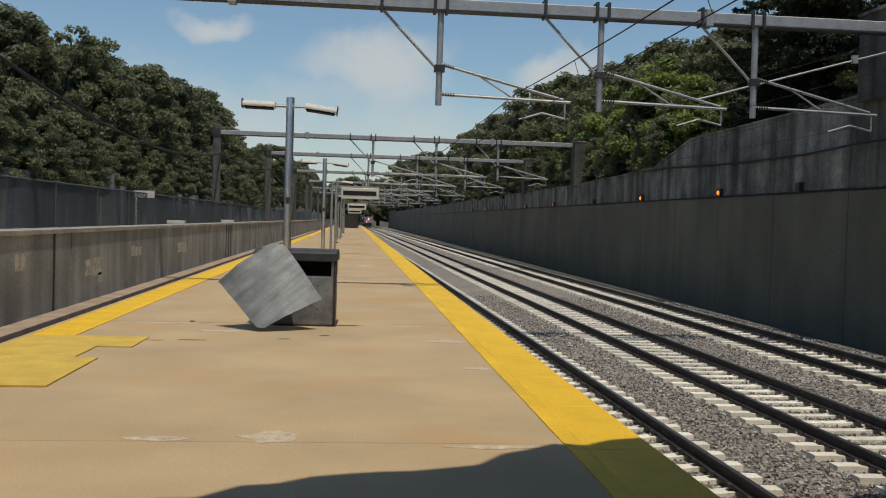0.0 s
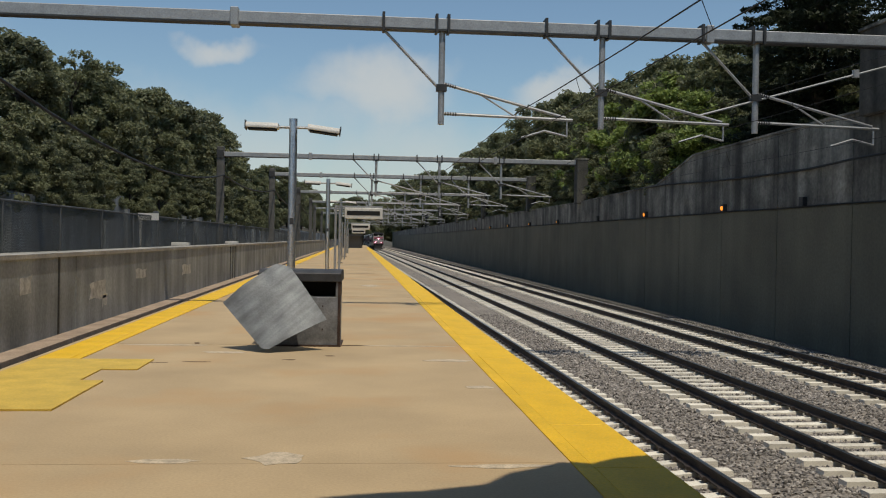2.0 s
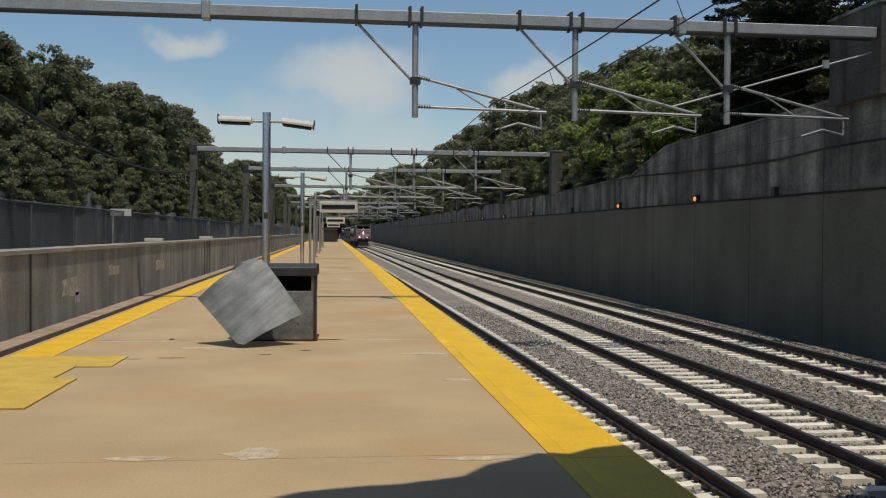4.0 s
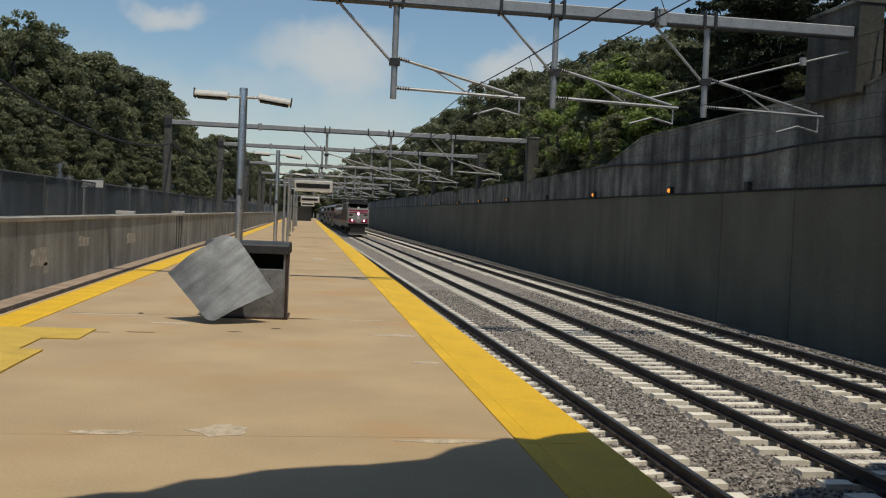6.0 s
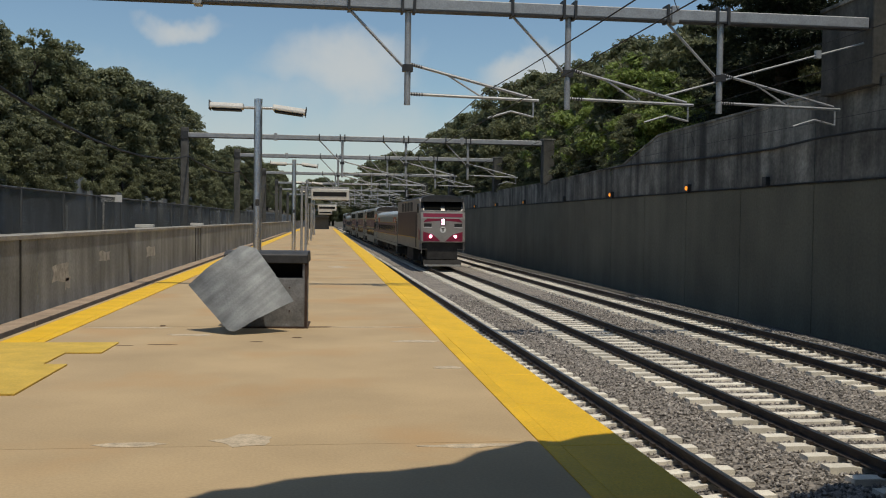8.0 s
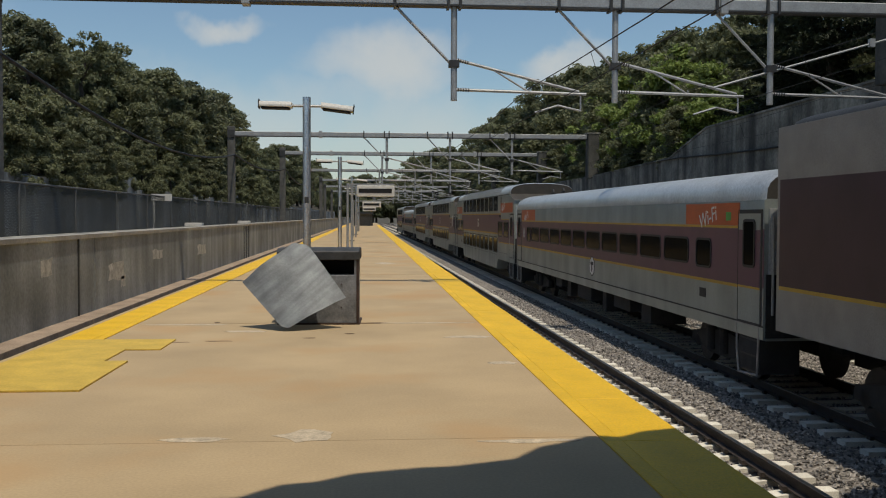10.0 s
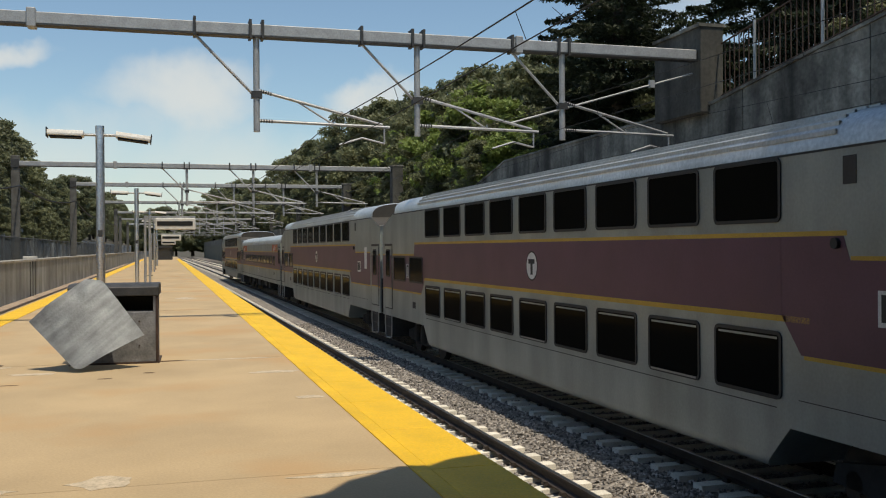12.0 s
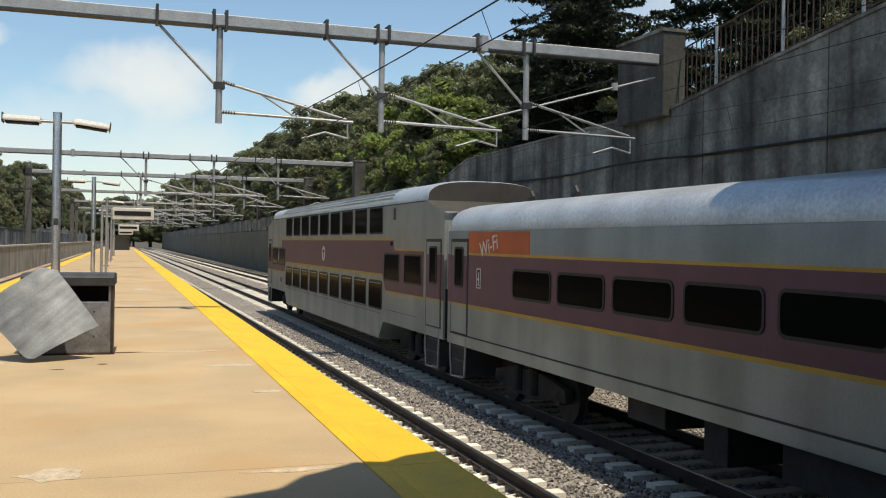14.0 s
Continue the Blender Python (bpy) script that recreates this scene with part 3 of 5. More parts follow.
def portal(y):
    th = thing("catenary_portal", "galvanised steel portal that carries the overhead wires", "portal", "catenary portals", at=pose(0, y, SHIFT[y][1]))
    left, right = POLES[y], 15.27
    bm = bmesh.new()
    prism_x = [(-0.15, BEAM_Z - 0.15), (0.15, BEAM_Z - 0.15), (0.15, BEAM_Z + 0.15), (-0.15, BEAM_Z + 0.15)]
    outline_slab(bm, prism_x, "x", left, right)
    soften(bm, 0.02, 1)
    part("beam", bm, STEEL, th)
    # dark strip along the beam's underside; the shade there is put into its colour
    bm = bmesh.new()
    outline_slab(bm, [(-0.17, BEAM_Z - 0.185), (0.17, BEAM_Z - 0.185), (0.17, BEAM_Z - 0.153), (-0.17, BEAM_Z - 0.153)], "x", left, right)
    part("bottom_flange", bm, STEEL_DARK, th, "lower flange, coloured dark for the shade under the beam")
    bm = bmesh.new()
    box(bm, left - 0.25, left + 0.25, -0.2, 0.2, 0.45, BEAM_Z + 0.50)
    soften(bm, 0.03, 1)
    part("mast", bm, MAST, th, "weathered grey steel mast")
    bm = bmesh.new()
    box(bm, left - 0.24, left + 0.24, -0.26, 0.26, BEAM_Z - 0.26, BEAM_Z + 0.24)
    part("mast_bracket", bm, STEEL_DARK, th)
    for x in (-3.3, 9.55):
        bm = bmesh.new()
        box(bm, x - 0.11, x + 0.11, -0.2, 0.2, BEAM_Z - 0.24, BEAM_Z + 0.24)
        soften(bm, 0.02, 1)
        part("splice", bm, STEEL, th, "bolted splice collar")
    for x0 in [x + SHIFT[y][0] for x in DROP_X]:
        bm = bmesh.new()
        tube(bm, (x0, 0, 4.98), (x0, 0, BEAM_Z - 0.17), 0.085, 12)
        part("drop_post", bm, STEEL, th, smooth=True)
        for dx in (-0.16, 0.16, -1.58):
            bm = bmesh.new()
            ring_clamp(bm, x0 + dx)
            part("clamp", bm, STEEL_DARK, th)
        bm = bmesh.new()
        tube(bm, (x0 - 1.55, 0, BEAM_Z - 0.2), (x0 - 0.08, 0, 5.96), 0.04, 8)
        part("brace", bm, STEEL, th, smooth=True)
        bm = bmesh.new()
        box(bm, x0 - 0.14, x0 + 0.14, -0.11, 0.11, 5.87, 6.05)
        part("collar", bm, STEEL_DARK, th)
        bm = bmesh.new()
        tube(bm, (x0, 0, 6.09), (x0 + 3.40, 0, 5.26), 0.042, 8)
        part("top_tube", bm, STEEL_BRIGHT, th, smooth=True)
        bm = bmesh.new()
        tube(bm, (x0, 0, 5.28), (x0 + 3.60, 0, 5.20), 0.042, 8)
        part("bracket_tube", bm, STEEL_BRIGHT, th, smooth=True)
        bm = bmesh.new()
        tube(bm, (x0 + 1.05, 0, 5.83), (x0 + 2.02, 0, 5.25), 0.026, 8)
        part("strut", bm, STEEL, th, smooth=True)
        for a, b in (((0.10, 6.066), (0.42, 5.987)), ((0.10, 5.278), (0.45, 5.27))):
            bm = bmesh.new()
            for k in range(5):
                f, g = k / 5, (k + 0.55) / 5
                tube(bm, (x0 + a[0] + (b[0] - a[0]) * f, 0, a[1] + (b[1] - a[1]) * f), (x0 + a[0] + (b[0] - a[0]) * g, 0, a[1] + (b[1] - a[1]) * g), 0.055, 10, 0.042)
            part("insulator", bm, STEEL_DARK, th, "dark ribbed insulator")
        bm = bmesh.new()
        tube(bm, (x0 + 2.20, 0, 4.69), (x0 + 2.83, 0, 4.89), 0.028, 8)
        tube(bm, (x0 + 2.83, 0, 4.89), (x0 + 3.45, 0, 4.75), 0.028, 8)
        part("steady_arm", bm, STEEL_BRIGHT, th, "bent pale steady arm", smooth=True)
        bm = bmesh.new()
        tube(bm, (x0 + 3.45, 0, 4.74), (x0 + 3.45, 0, 5.20), 0.025, 8)
        part("drop_link", bm, STEEL, th)
        bm = bmesh.new()
        tube(bm, (x0 + 2.04, 0, 5.22), (x0 + 2.04, 0, 5.36), 0.02, 8)
        part("hanger", bm, STEEL, th)
    if y < 30:
        bm = bmesh.new()
        tube(bm, (9.3, 0, 5.42), (15.2, 0, 7.10), 0.03, 8)
        part("stay", bm, STEEL, th, "thin steel stay to the pillar")
        box_part("bracket", (13.75, 13.9, -0.06, 0.06, 6.62, 6.84), STEEL, th)


def pillar(y, z0, top, wide):
    th = thing("wall_pillar", "square stained concrete pillar that bears a portal beam", "pillar", "wall pillars", at=pose(15.66, y, 0))
    bm = bmesh.new()
    box(bm, -0.36, 0.42, -wide / 2, wide / 2, z0, top)
    soften(bm, 0.025, 1)
    # the shaft's shade is in its colour; the cap keeps the plain grey
    part("shaft", bm, CONCRETE_SHADED, th)
    bm = bmesh.new()
    outline_slab(bm, [(-wide / 2 - 0.03, top - 0.02), (wide / 2 + 0.03, top - 0.02), (wide / 2 + 0.03, top + 0.08), (-wide / 2 - 0.03, top + 0.08)], "x", -0.42, 0.48)
    part("cap", bm, CONCRETE_GREY, th)


def wire_line(name, label, pts, r):
    cu = bpy.data.curves.new(name, "CURVE")
    cu.dimensions, cu.bevel_depth, cu.bevel_resolution = "3D", r, 1
    sp = cu.splines.new("POLY")
    sp.points.add(len(pts) - 1)
    for p, q in zip(sp.points, pts):
        p.co = (*q, 1)
    cu.materials.append(WIRE)
    tmp = bpy.data.objects.new(name, cu)
    me = bpy.data.meshes.new_from_object(tmp)
    bpy.data.objects.remove(tmp)
    return tagged(new(name, me), label, "wire", "overhead wires")


def wires():
    for x0 in DROP_X:
        cx = x0 + 2.2
        ends = (-15.0,) + PORTALS + (240.0,)
        side = {y: SHIFT[y] for y in PORTALS}
        side[-15.0], side[240.0] = (0.5, 0.0), (-0.8, -0.2)
        wire_line("contact_wire", "taut black contact wire above the track", [(cx + side[y][0], y, 4.67 + side[y][1]) for y in ends], 0.010 if x0 < 3 else 0.007)
        pts = []
        for a, b in zip(ends, ends[1:]):
            for k in range(8):
                f = k / 8
                pts.append((cx - 0.16 + side[a][0] * (1 - f) + side[b][0] * f, a + (b - a) * f, 5.34 + side[a][1] * (1 - f) + side[b][1] * f - 0.32 * 4 * f * (1 - f)))
        wire_line("messenger_wire", "sagging black messenger wire above the track", pts, 0.012 if x0 < 3 else 0.007)
        bm = bmesh.new()
        for a, b in zip(ends[:5], ends[1:5]):
            for step in range(1, 6):
                f = step / 6
                y = a + (b - a) * f
                dx, dz = (side[a][k] * (1 - f) + side[b][k] * f for k in (0, 1))
                tube(bm, (cx + dx, y, 4.67 + dz), (cx - 0.16 + dx, y, 5.34 + dz - 0.32 * 4 * f * (1 - f)), 0.006, 4)
        solid("dropper_wires", bm, WIRE, "thin dropper wires of the catenary", "wire", "stuff")
    # feeder along the far masts, and two cables on the tall wall
    pts = []
    for a, b in ((8.0, 25.5), (25.5, 66.0), (66.0, 85.5), (85.5, 117.0), (117.0, 148.0)):
        for k in range(8):
            f = k / 8
            y = a + (b - a) * f
            xa, xb = POLES.get(a, -10.0), POLES[b]
            pts.append((xa + (xb - xa) * f + 0.25, y, 6.05 - 0.045 * (b - a) * 4 * f * (1 - f) * 0.6))
    wire_line("feeder_cable", "dark feeder cable slung between the masts", pts, 0.05)
    wire_line("wall_cable", "black cable clipped along the tall wall", [(WALL_R - 0.03, y, 3.27 + 0.015 * math.sin(y * 0.7)) for y in range(-10, 300, 4)], 0.03)
    low = ((2, 4.5), (12, 4.55), (18, 4.56), (23.9, 4.58), (25.0, 4.60), (27.6, 4.61), (31.6, 4.56), (34, 4.57), (36.8, 4.60), (41.5, 4.70), (46.8, 4.88), (52, 4.9))
    wire_line("wall_cable", "thick black cable sagging along the tall wall", [(WALL_R - (0.42 if 24.5 < y < 28.5 else 0.05), y, z) for y, z in low], 0.042)


def wall_lamp(y, lit):
    th = thing("wall_lamp", "small amber warning lamp in a dark housing on the tall wall" if lit else "small dark junction box on the tall wall", "lamp", "wall lamps", at=pose(WALL_R - 0.09, y, 3.43))
    box_part("housing", (-0.08, 0.085, -0.16, 0.16, -0.15, 0.17), STEEL_DARK, th, bevel=0.015)
    if lit:
        bm = bmesh.new()
        bmesh.ops.create_uvsphere(bm, u_segments=12, v_segments=8, radius=0.11, matrix=Matrix.Translation((-0.07, 0, 0)) @ Matrix.Diagonal((0.7, 1, 0.9, 1)))
        part("lens", bm, AMBER if lit == 1 else AMBER_DIM, th, "glowing amber lens", smooth=True)


def railing():
    th = thing("iron_railing", "rusty iron bar railing on top of the tall wall", "railing")

    def base(y):
        return 6.12 + (25.0 - y) * 0.1404

    bm = bmesh.new()
    tube(bm, (0, 0, 0.0), (0, 0, 1.78), 0.018, 6)
    bar = mesh_of(bm, "bar", IRON)
    for i in range(58):
        y = 24.9 - i * 0.24
        ob = new("bar", bar)
        ob.parent = th
        ob.matrix_basis = pose(15.95, y, base(y) + 0.08)
    for dz in (0.22, 1.78):
        bm = bmesh.new()
        tube(bm, (15.95, 25.1, base(25.1) + 0.08 + dz), (15.95, 10.9, base(10.9) + 0.08 + dz), 0.026, 8)
        part("rail", bm, IRON, th)
    for y in (23.3, 20.4, 17.6, 14.8):
        bm = bmesh.new()
        tube(bm, (15.87, y, base(y)), (15.87, y, base(y) + 1.9), 0.045, 8)
        part("post", bm, STEEL, th, "grey post")


# ---- platform furniture ----
def platform_lamp(x, y):
    th = thing("platform_lamp", "stainless lamp post with two flat box heads on the platform", "lamp post", "platform lamps", at=pose(x, y, 0))
    bm = bmesh.new()
    tube(bm, (0, 0, 0.0), (0, 0, 4.84), 0.1, 24)
    part("pole", bm, STAINLESS, th, smooth=True)
    bm = bmesh.new()
    tube(bm, (0, 0, 0.0), (0, 0, 0.05), 0.2, 16)
    part("base_plate", bm, STEEL_DARK, th)
    box_part("hand_hole", (-0.05, 0.05, -0.108, -0.09, 2.2, 2.36), STEEL_DARK, th, bevel=0.01)
    bm = bmesh.new()
    tube(bm, (-0.40, 0, 4.62), (0.40, 0, 4.62), 0.035, 8)
    part("cross_arm", bm, STEEL_BRIGHT, th)
    for s, tilt in ((-1, 1.0), (1, 7.0)):
        bm = bmesh.new()
        outline_slab(bm, [(-0.21, -0.05), (0.21, -0.05), (0.21, 0.0), (0.17, 0.085), (-0.17, 0.085), (-0.21, 0.0)], "x", 0.0, 0.80)
        soften(bm, 0.012, 1)
        at = pose(0.36 * s, 0, 4.62, ry=tilt, rz=0) @ (pose(0, 0, 0, rz=180) if s < 0 else Matrix.Identity(4))
        head = part("head", bm, LAMP_WHITE, th, "pale box lamp head", at=at)
        box_part("lens", (0.05, 0.75, -0.19, 0.19, -0.09, -0.052), BLACK, head, "dark lens")
        box_part("end_cap", (0.80, 0.82, -0.21, 0.21, -0.09, 0.13), STEEL_DARK, head)


def platform_sign(x, y, x0, x1, z0, z1):
    th = thing("platform_sign", "white framed sign with a dark message panel on steel posts", "sign", "platform signs", at=pose(0, y, 0))
    for dx in (0.0, 0.22):
        bm = bmesh.new()
        tube(bm, (x - dx, 0.1 * dx, 0), (x - dx, 0.1 * dx, z1 + 0.12), 0.065, 12)
        part("post", bm, STEEL, th, smooth=True)
    bm = bmesh.new()
    box(bm, x - 0.25, x1, -0.04, 0.04, z1 + 0.02, z1 + 0.10)
    part("cross_arm", bm, STEEL, th)
    bm = bmesh.new()
    box(bm, x0, x1, -0.12, 0.12, z0, z1)
    soften(bm, 0.03, 1)
    panel = part("cabinet", bm, LAMP_WHITE, th, "white painted cabinet")
    h = z1 - z0
    box_part("message_panel", (x0 + 0.10, x1 - 0.14, -0.135, -0.122, z0 + h * 0.33, z1 - h * 0.28), BLACK, panel, "black message panel")


def utility_box():
    """The dented metal box with its lid off."""
    th = thing("metal_box", "dark grey dented metal cabinet standing open on the platform", "cabinet", at=pose(-0.97, 16.52, 0, rz=-2))
    w, d, h = 0.68, 0.9, 1.33
    bm = bmesh.new()
    box(bm, -w, w, 0.0, d, 0.02, 0.86)
    soften(bm, 0.015, 2)
    part("body", bm, SHEET_DARK, th)
    bm = bmesh.new()
    box(bm, -w, w, 0.35, d, 0.86, 1.12)
    part("inner_back", bm, BLACK, th, "dark open inside")
    for a, b in ((-w, -w + 0.05), (w - 0.06, w)):
        box_part("corner_post", (a, b, 0.0, d, 0.86, 1.12), SHEET_DARK, th)
    bm = bmesh.new()
    outline_slab(bm, [(-0.04, 1.12), (d + 0.04, 1.12), (d + 0.04, 1.26), (d - 0.1, 1.32), (0.12, 1.32), (-0.04, 1.27)], "x", -w - 0.03, w + 0.03)
    soften(bm, 0.012, 1)
    part("top", bm, SOOT_STEEL, th, "blackened hooded top")
    box_part("edge_strip", (w - 0.02, w + 0.025, -0.02, 0.04, 0.0, 1.25), IRON, th, "rusty edge strip")
    box_part("plinth", (-w - 0.02, w + 0.04, -0.03, d, 0.0, 0.03), IRON, th, "rusty foot frame")
    for i in range(3):
        for s in (-1, 1):
            bm = bmesh.new()
            tube(bm, (s * 0.4, -0.012, 0.3 + i * 0.2), (s * 0.4, 0.01, 0.3 + i * 0.2), 0.015, 8)
            part("rivet", bm, IRON, th)


def loose_sheet():
    """The sheet that leans on the box, standing on one corner, its upper corner bent back over the lid."""
    bm = bmesh.new()
    n = 18
    left, foot, right, top = Vector((-2.21, 16.08, 0.77)), Vector((-1.46, 15.52, 0.02)), Vector((-0.48, 15.92, 0.52)), Vector((-1.25, 16.47, 1.56))
    face = (right - left).cross(top - foot).normalized()
    grid = []
    for j in range(n + 1):
        row = []
        for i in range(n + 1):
            u, v = i / n, j / n
            # rounded foot, clipped upper corner
            under = max(0.0, v - u - 0.93) / 2
            over = max(0.0, u - v - 0.86) / 2
            u, v = u + under - over, v - under + over
            p = left * (1 - u) * (1 - v) + top * u * (1 - v) + foot * (1 - u) * v + right * u * v
            bow = 0.05 * math.sin(math.pi * u) - 0.10 * max(0.0, u - v - 0.45) ** 2 * 4
            bow += 0.012 * noise.noise((u * 4, v * 4, 1)) + 0.03 * math.exp(-((u - 0.30) ** 2 + v ** 2) * 60) - 0.04 * math.exp(-((u - 0.62) ** 2 + v ** 2) * 40)
            row.append(bm.verts.new(p - face * bow if face.y > 0 else p + face * bow))
        grid.append(row)
    for a, b in zip(grid, grid[1:]):
        for i in range(n):
            bm.faces.new((a[i], a[i + 1], b[i + 1], b[i]))
    bmesh.ops.solidify(bm, geom=list(bm.faces), thickness=0.03)
    solid("metal_sheet", bm, SHEET, "bent grey metal lid leaning against the dark cabinet", "metal sheet", smooth=True)


def fence():
    th = thing("chain_link_fence", "dark chain-link fence beside the neighbouring line", "fence")
    x = -8.75
    bm = bmesh.new()
    tube(bm, (0, 0, 0.0), (0, 0, 2.2), 0.04, 8)
    post = mesh_of(bm, "post", STEEL_DULL)
    y = 6.0
    while y < 200:
        ob = new("post", post)
        ob.parent = th
        ob.location = (x, y, 0.48)
        y += 4.6
    bm = bmesh.new()
    tube(bm, (x, 4, 2.68), (x, 200, 2.68), 0.03, 6)
    part("top_rail", bm, STEEL_DULL, th)
    bm = bmesh.new()
    box(bm, x - 0.004, x + 0.004, 4, 200, 0.6, 2.68)
    part("mesh", bm, CHAIN, th, "dark woven wire mesh")


def third_rail():
    th = thing("conductor_rail", "pale cover board above a conductor rail", "rail")
    bm = bmesh.new()
    box(bm, -8.2, -7.95, 5, 200, 1.33, 1.39)
    part("cover_board", bm, CONCRETE_PALE, th)
    for i in range(60):
        box_part("bracket", (-8.12, -8.02, 5 + i * 3.2, 5.15 + i * 3.2, 0.48, 1.33), STEEL_DARK, th)


def trackside_post(x, y, z):
    th = thing("signal_post", "small white marker board on a post by the neighbouring line", "marker", "markers", at=pose(x, y, 0.48))
    bm = bmesh.new()
    tube(bm, (0, 0, 0), (0, 0, z - 0.48), 0.05, 8)
    part("post", bm, LAMP_WHITE, th)
    box_part("board", (-0.1, 0.75, -0.03, 0.03, z - 0.68, z - 0.38), LAMP_WHITE, th)


def white_box(x, y):
    th = thing("junction_box", "white junction box on the neighbouring line", "box", "junction boxes", at=pose(x, y, 1.39))
    box_part("box", (-0.4, 0.4, -0.2, 0.2, 0.0, 0.16), LAMP_WHITE, th, bevel=0.02)
    box_part("stand", (-0.3, 0.3, -0.1, 0.1, -0.91, 0.0), STEEL_DARK, th)


def shelter(y):
    th = thing("platform_canopy", "dark flat canopy with a closed back far along the platform", "canopy", at=pose(-0.5, y, 0))
    box_part("roof", (-2.4, 1.6, 0, 26, 2.3, 2.65), STEEL_DARK, th)
    box_part("back_panel", (-2.2, 1.4, 1.0, 1.2, 0.0, 2.3), STEEL_DULL, th)
    for x in (-2.3, 1.42):
        box_part("column", (x, x + 0.15, 0.6, 0.9, 0, 2.3), STEEL_DARK, th)


# ---- trees ----
def leaf_material(name, colour, vary=0.5):
    m = bpy.data.materials.new(name)
    m.use_nodes = True
    n, l = m.node_tree.nodes, m.node_tree.links
    b = n["Principled BSDF"]
    b.inputs["Roughness"].default_value = 0.6
    geo = n.new("ShaderNodeNewGeometry")
    tex = n.new("ShaderNodeTexNoise")
    tex.inputs["Scale"].default_value = 0.35
    l.new(geo.outputs["Position"], tex.inputs["Vector"])
    oi = n.new("ShaderNodeObjectInfo")
    add = n.new("ShaderNodeMath")
    add.operation = "MULTIPLY_ADD"
    l.new(geo.outputs["Random Per Island"], add.inputs[0])
    add.inputs[1].default_value = vary
    l.new(tex.outputs["Fac"], add.inputs[2])
    add2 = n.new("ShaderNodeMath")
    add2.operation = "MULTIPLY_ADD"
    l.new(oi.outputs["Random"], add2.inputs[0])
    add2.inputs[1].default_value = 0.35
    l.new(add.outputs[0], add2.inputs[2])
    rp = n.new("ShaderNodeValToRGB")
    rp.color_ramp.elements[0].position, rp.color_ramp.elements[1].position = 0.35, 1.0
    rp.color_ramp.elements[0].color = (colour[0] * 0.6, colour[1] * 0.6, colour[2] * 0.65, 1)
    rp.color_ramp.elements[1].color = (colour[0] * 1.5, colour[1] * 1.4, colour[2] * 1.1, 1)
    l.new(add2.outputs[0], rp.inputs[0])
    l.new(rp.outputs[0], b.inputs["Base Color"])
    tr = n.new("ShaderNodeBsdfTranslucent")
    l.new(rp.outputs[0], tr.inputs["Color"])
    mix = n.new("ShaderNodeMixShader")
    mix.inputs[0].default_value = 0.40
    l.new(b.outputs[0], mix.inputs[1])
    l.new(tr.outputs[0], mix.inputs[2])
    l.new(mix.outputs[0], n["Material Output"].inputs["Surface"])
    return m


LEAF = leaf_material("broad_leaf", (0.128, 0.146, 0.094))
LEAF_LIGHT = leaf_material("light_leaf", (0.165, 0.225, 0.075))
NEEDLE = leaf_material("needles", (0.030, 0.042, 0.025))
BARK = material("bark", (0.06, 0.048, 0.037), 0.95, scale=4, vary=0.3, grain=20, bump=0.6)


def leaf_mesh(name, centres, normals, sizes, mat, seed, long=1.5):
    """Many small pointed leaves (four corners each) in one mesh."""
    rs = np.random.RandomState(seed)
    n = len(centres)
    a = rs.randn(n, 3)
    nrm = normals + 0.75 * rs.randn(n, 3)
    nrm /= np.linalg.norm(nrm, axis=1)[:, None]
    u = np.cross(nrm, a)
    u /= np.linalg.norm(u, axis=1)[:, None]
    v = np.cross(nrm, u)
    s = sizes[:, None]
    quad = np.stack([centres + u * s * long, centres + v * s * 0.75 + nrm * s * 0.2, centres - u * s * long, centres - v * s * 0.75 + nrm * s * 0.2], 1)
    me = bpy.data.meshes.new(name)
    me.from_pydata(quad.reshape(-1, 3).tolist(), [], np.arange(4 * n).reshape(n, 4).tolist())
    me.materials.append(mat)
    return me


def trunk_mesh(height, r, limbs, seed):
    rng = random.Random(seed)
    bm = bmesh.new()
    p, k = Vector((0, 0, -0.6)), 6
    for i in range(k):
        q = Vector((rng.uniform(-0.15, 0.15) * i * 0.5, rng.uniform(-0.15, 0.15) * i * 0.5, (i + 1) / k * height * 0.9))
        tube(bm, p, q, r * (1 - i / k * 0.8), 9, r * (1 - (i + 1) / k * 0.8))
        p = q
    for i in range(limbs):
        z = height * rng.uniform(0.28, 0.8)
        a = rng.uniform(0, math.tau)
        ln = height * rng.uniform(0.10, 0.20)
        e = Vector((math.cos(a) * ln, math.sin(a) * ln, z + ln * rng.uniform(0.3, 0.8)))
        tube(bm, (0, 0, z), e, r * 0.32, 6, r * 0.08)
        for _ in range(2):
            tube(bm, Vector((0, 0, z)).lerp(e, 0.6), e + Vector((rng.uniform(-1, 1), rng.uniform(-1, 1), rng.uniform(0, 1))), r * 0.14, 5, r * 0.04)
    return mesh_of(bm, "trunk", BARK, True)


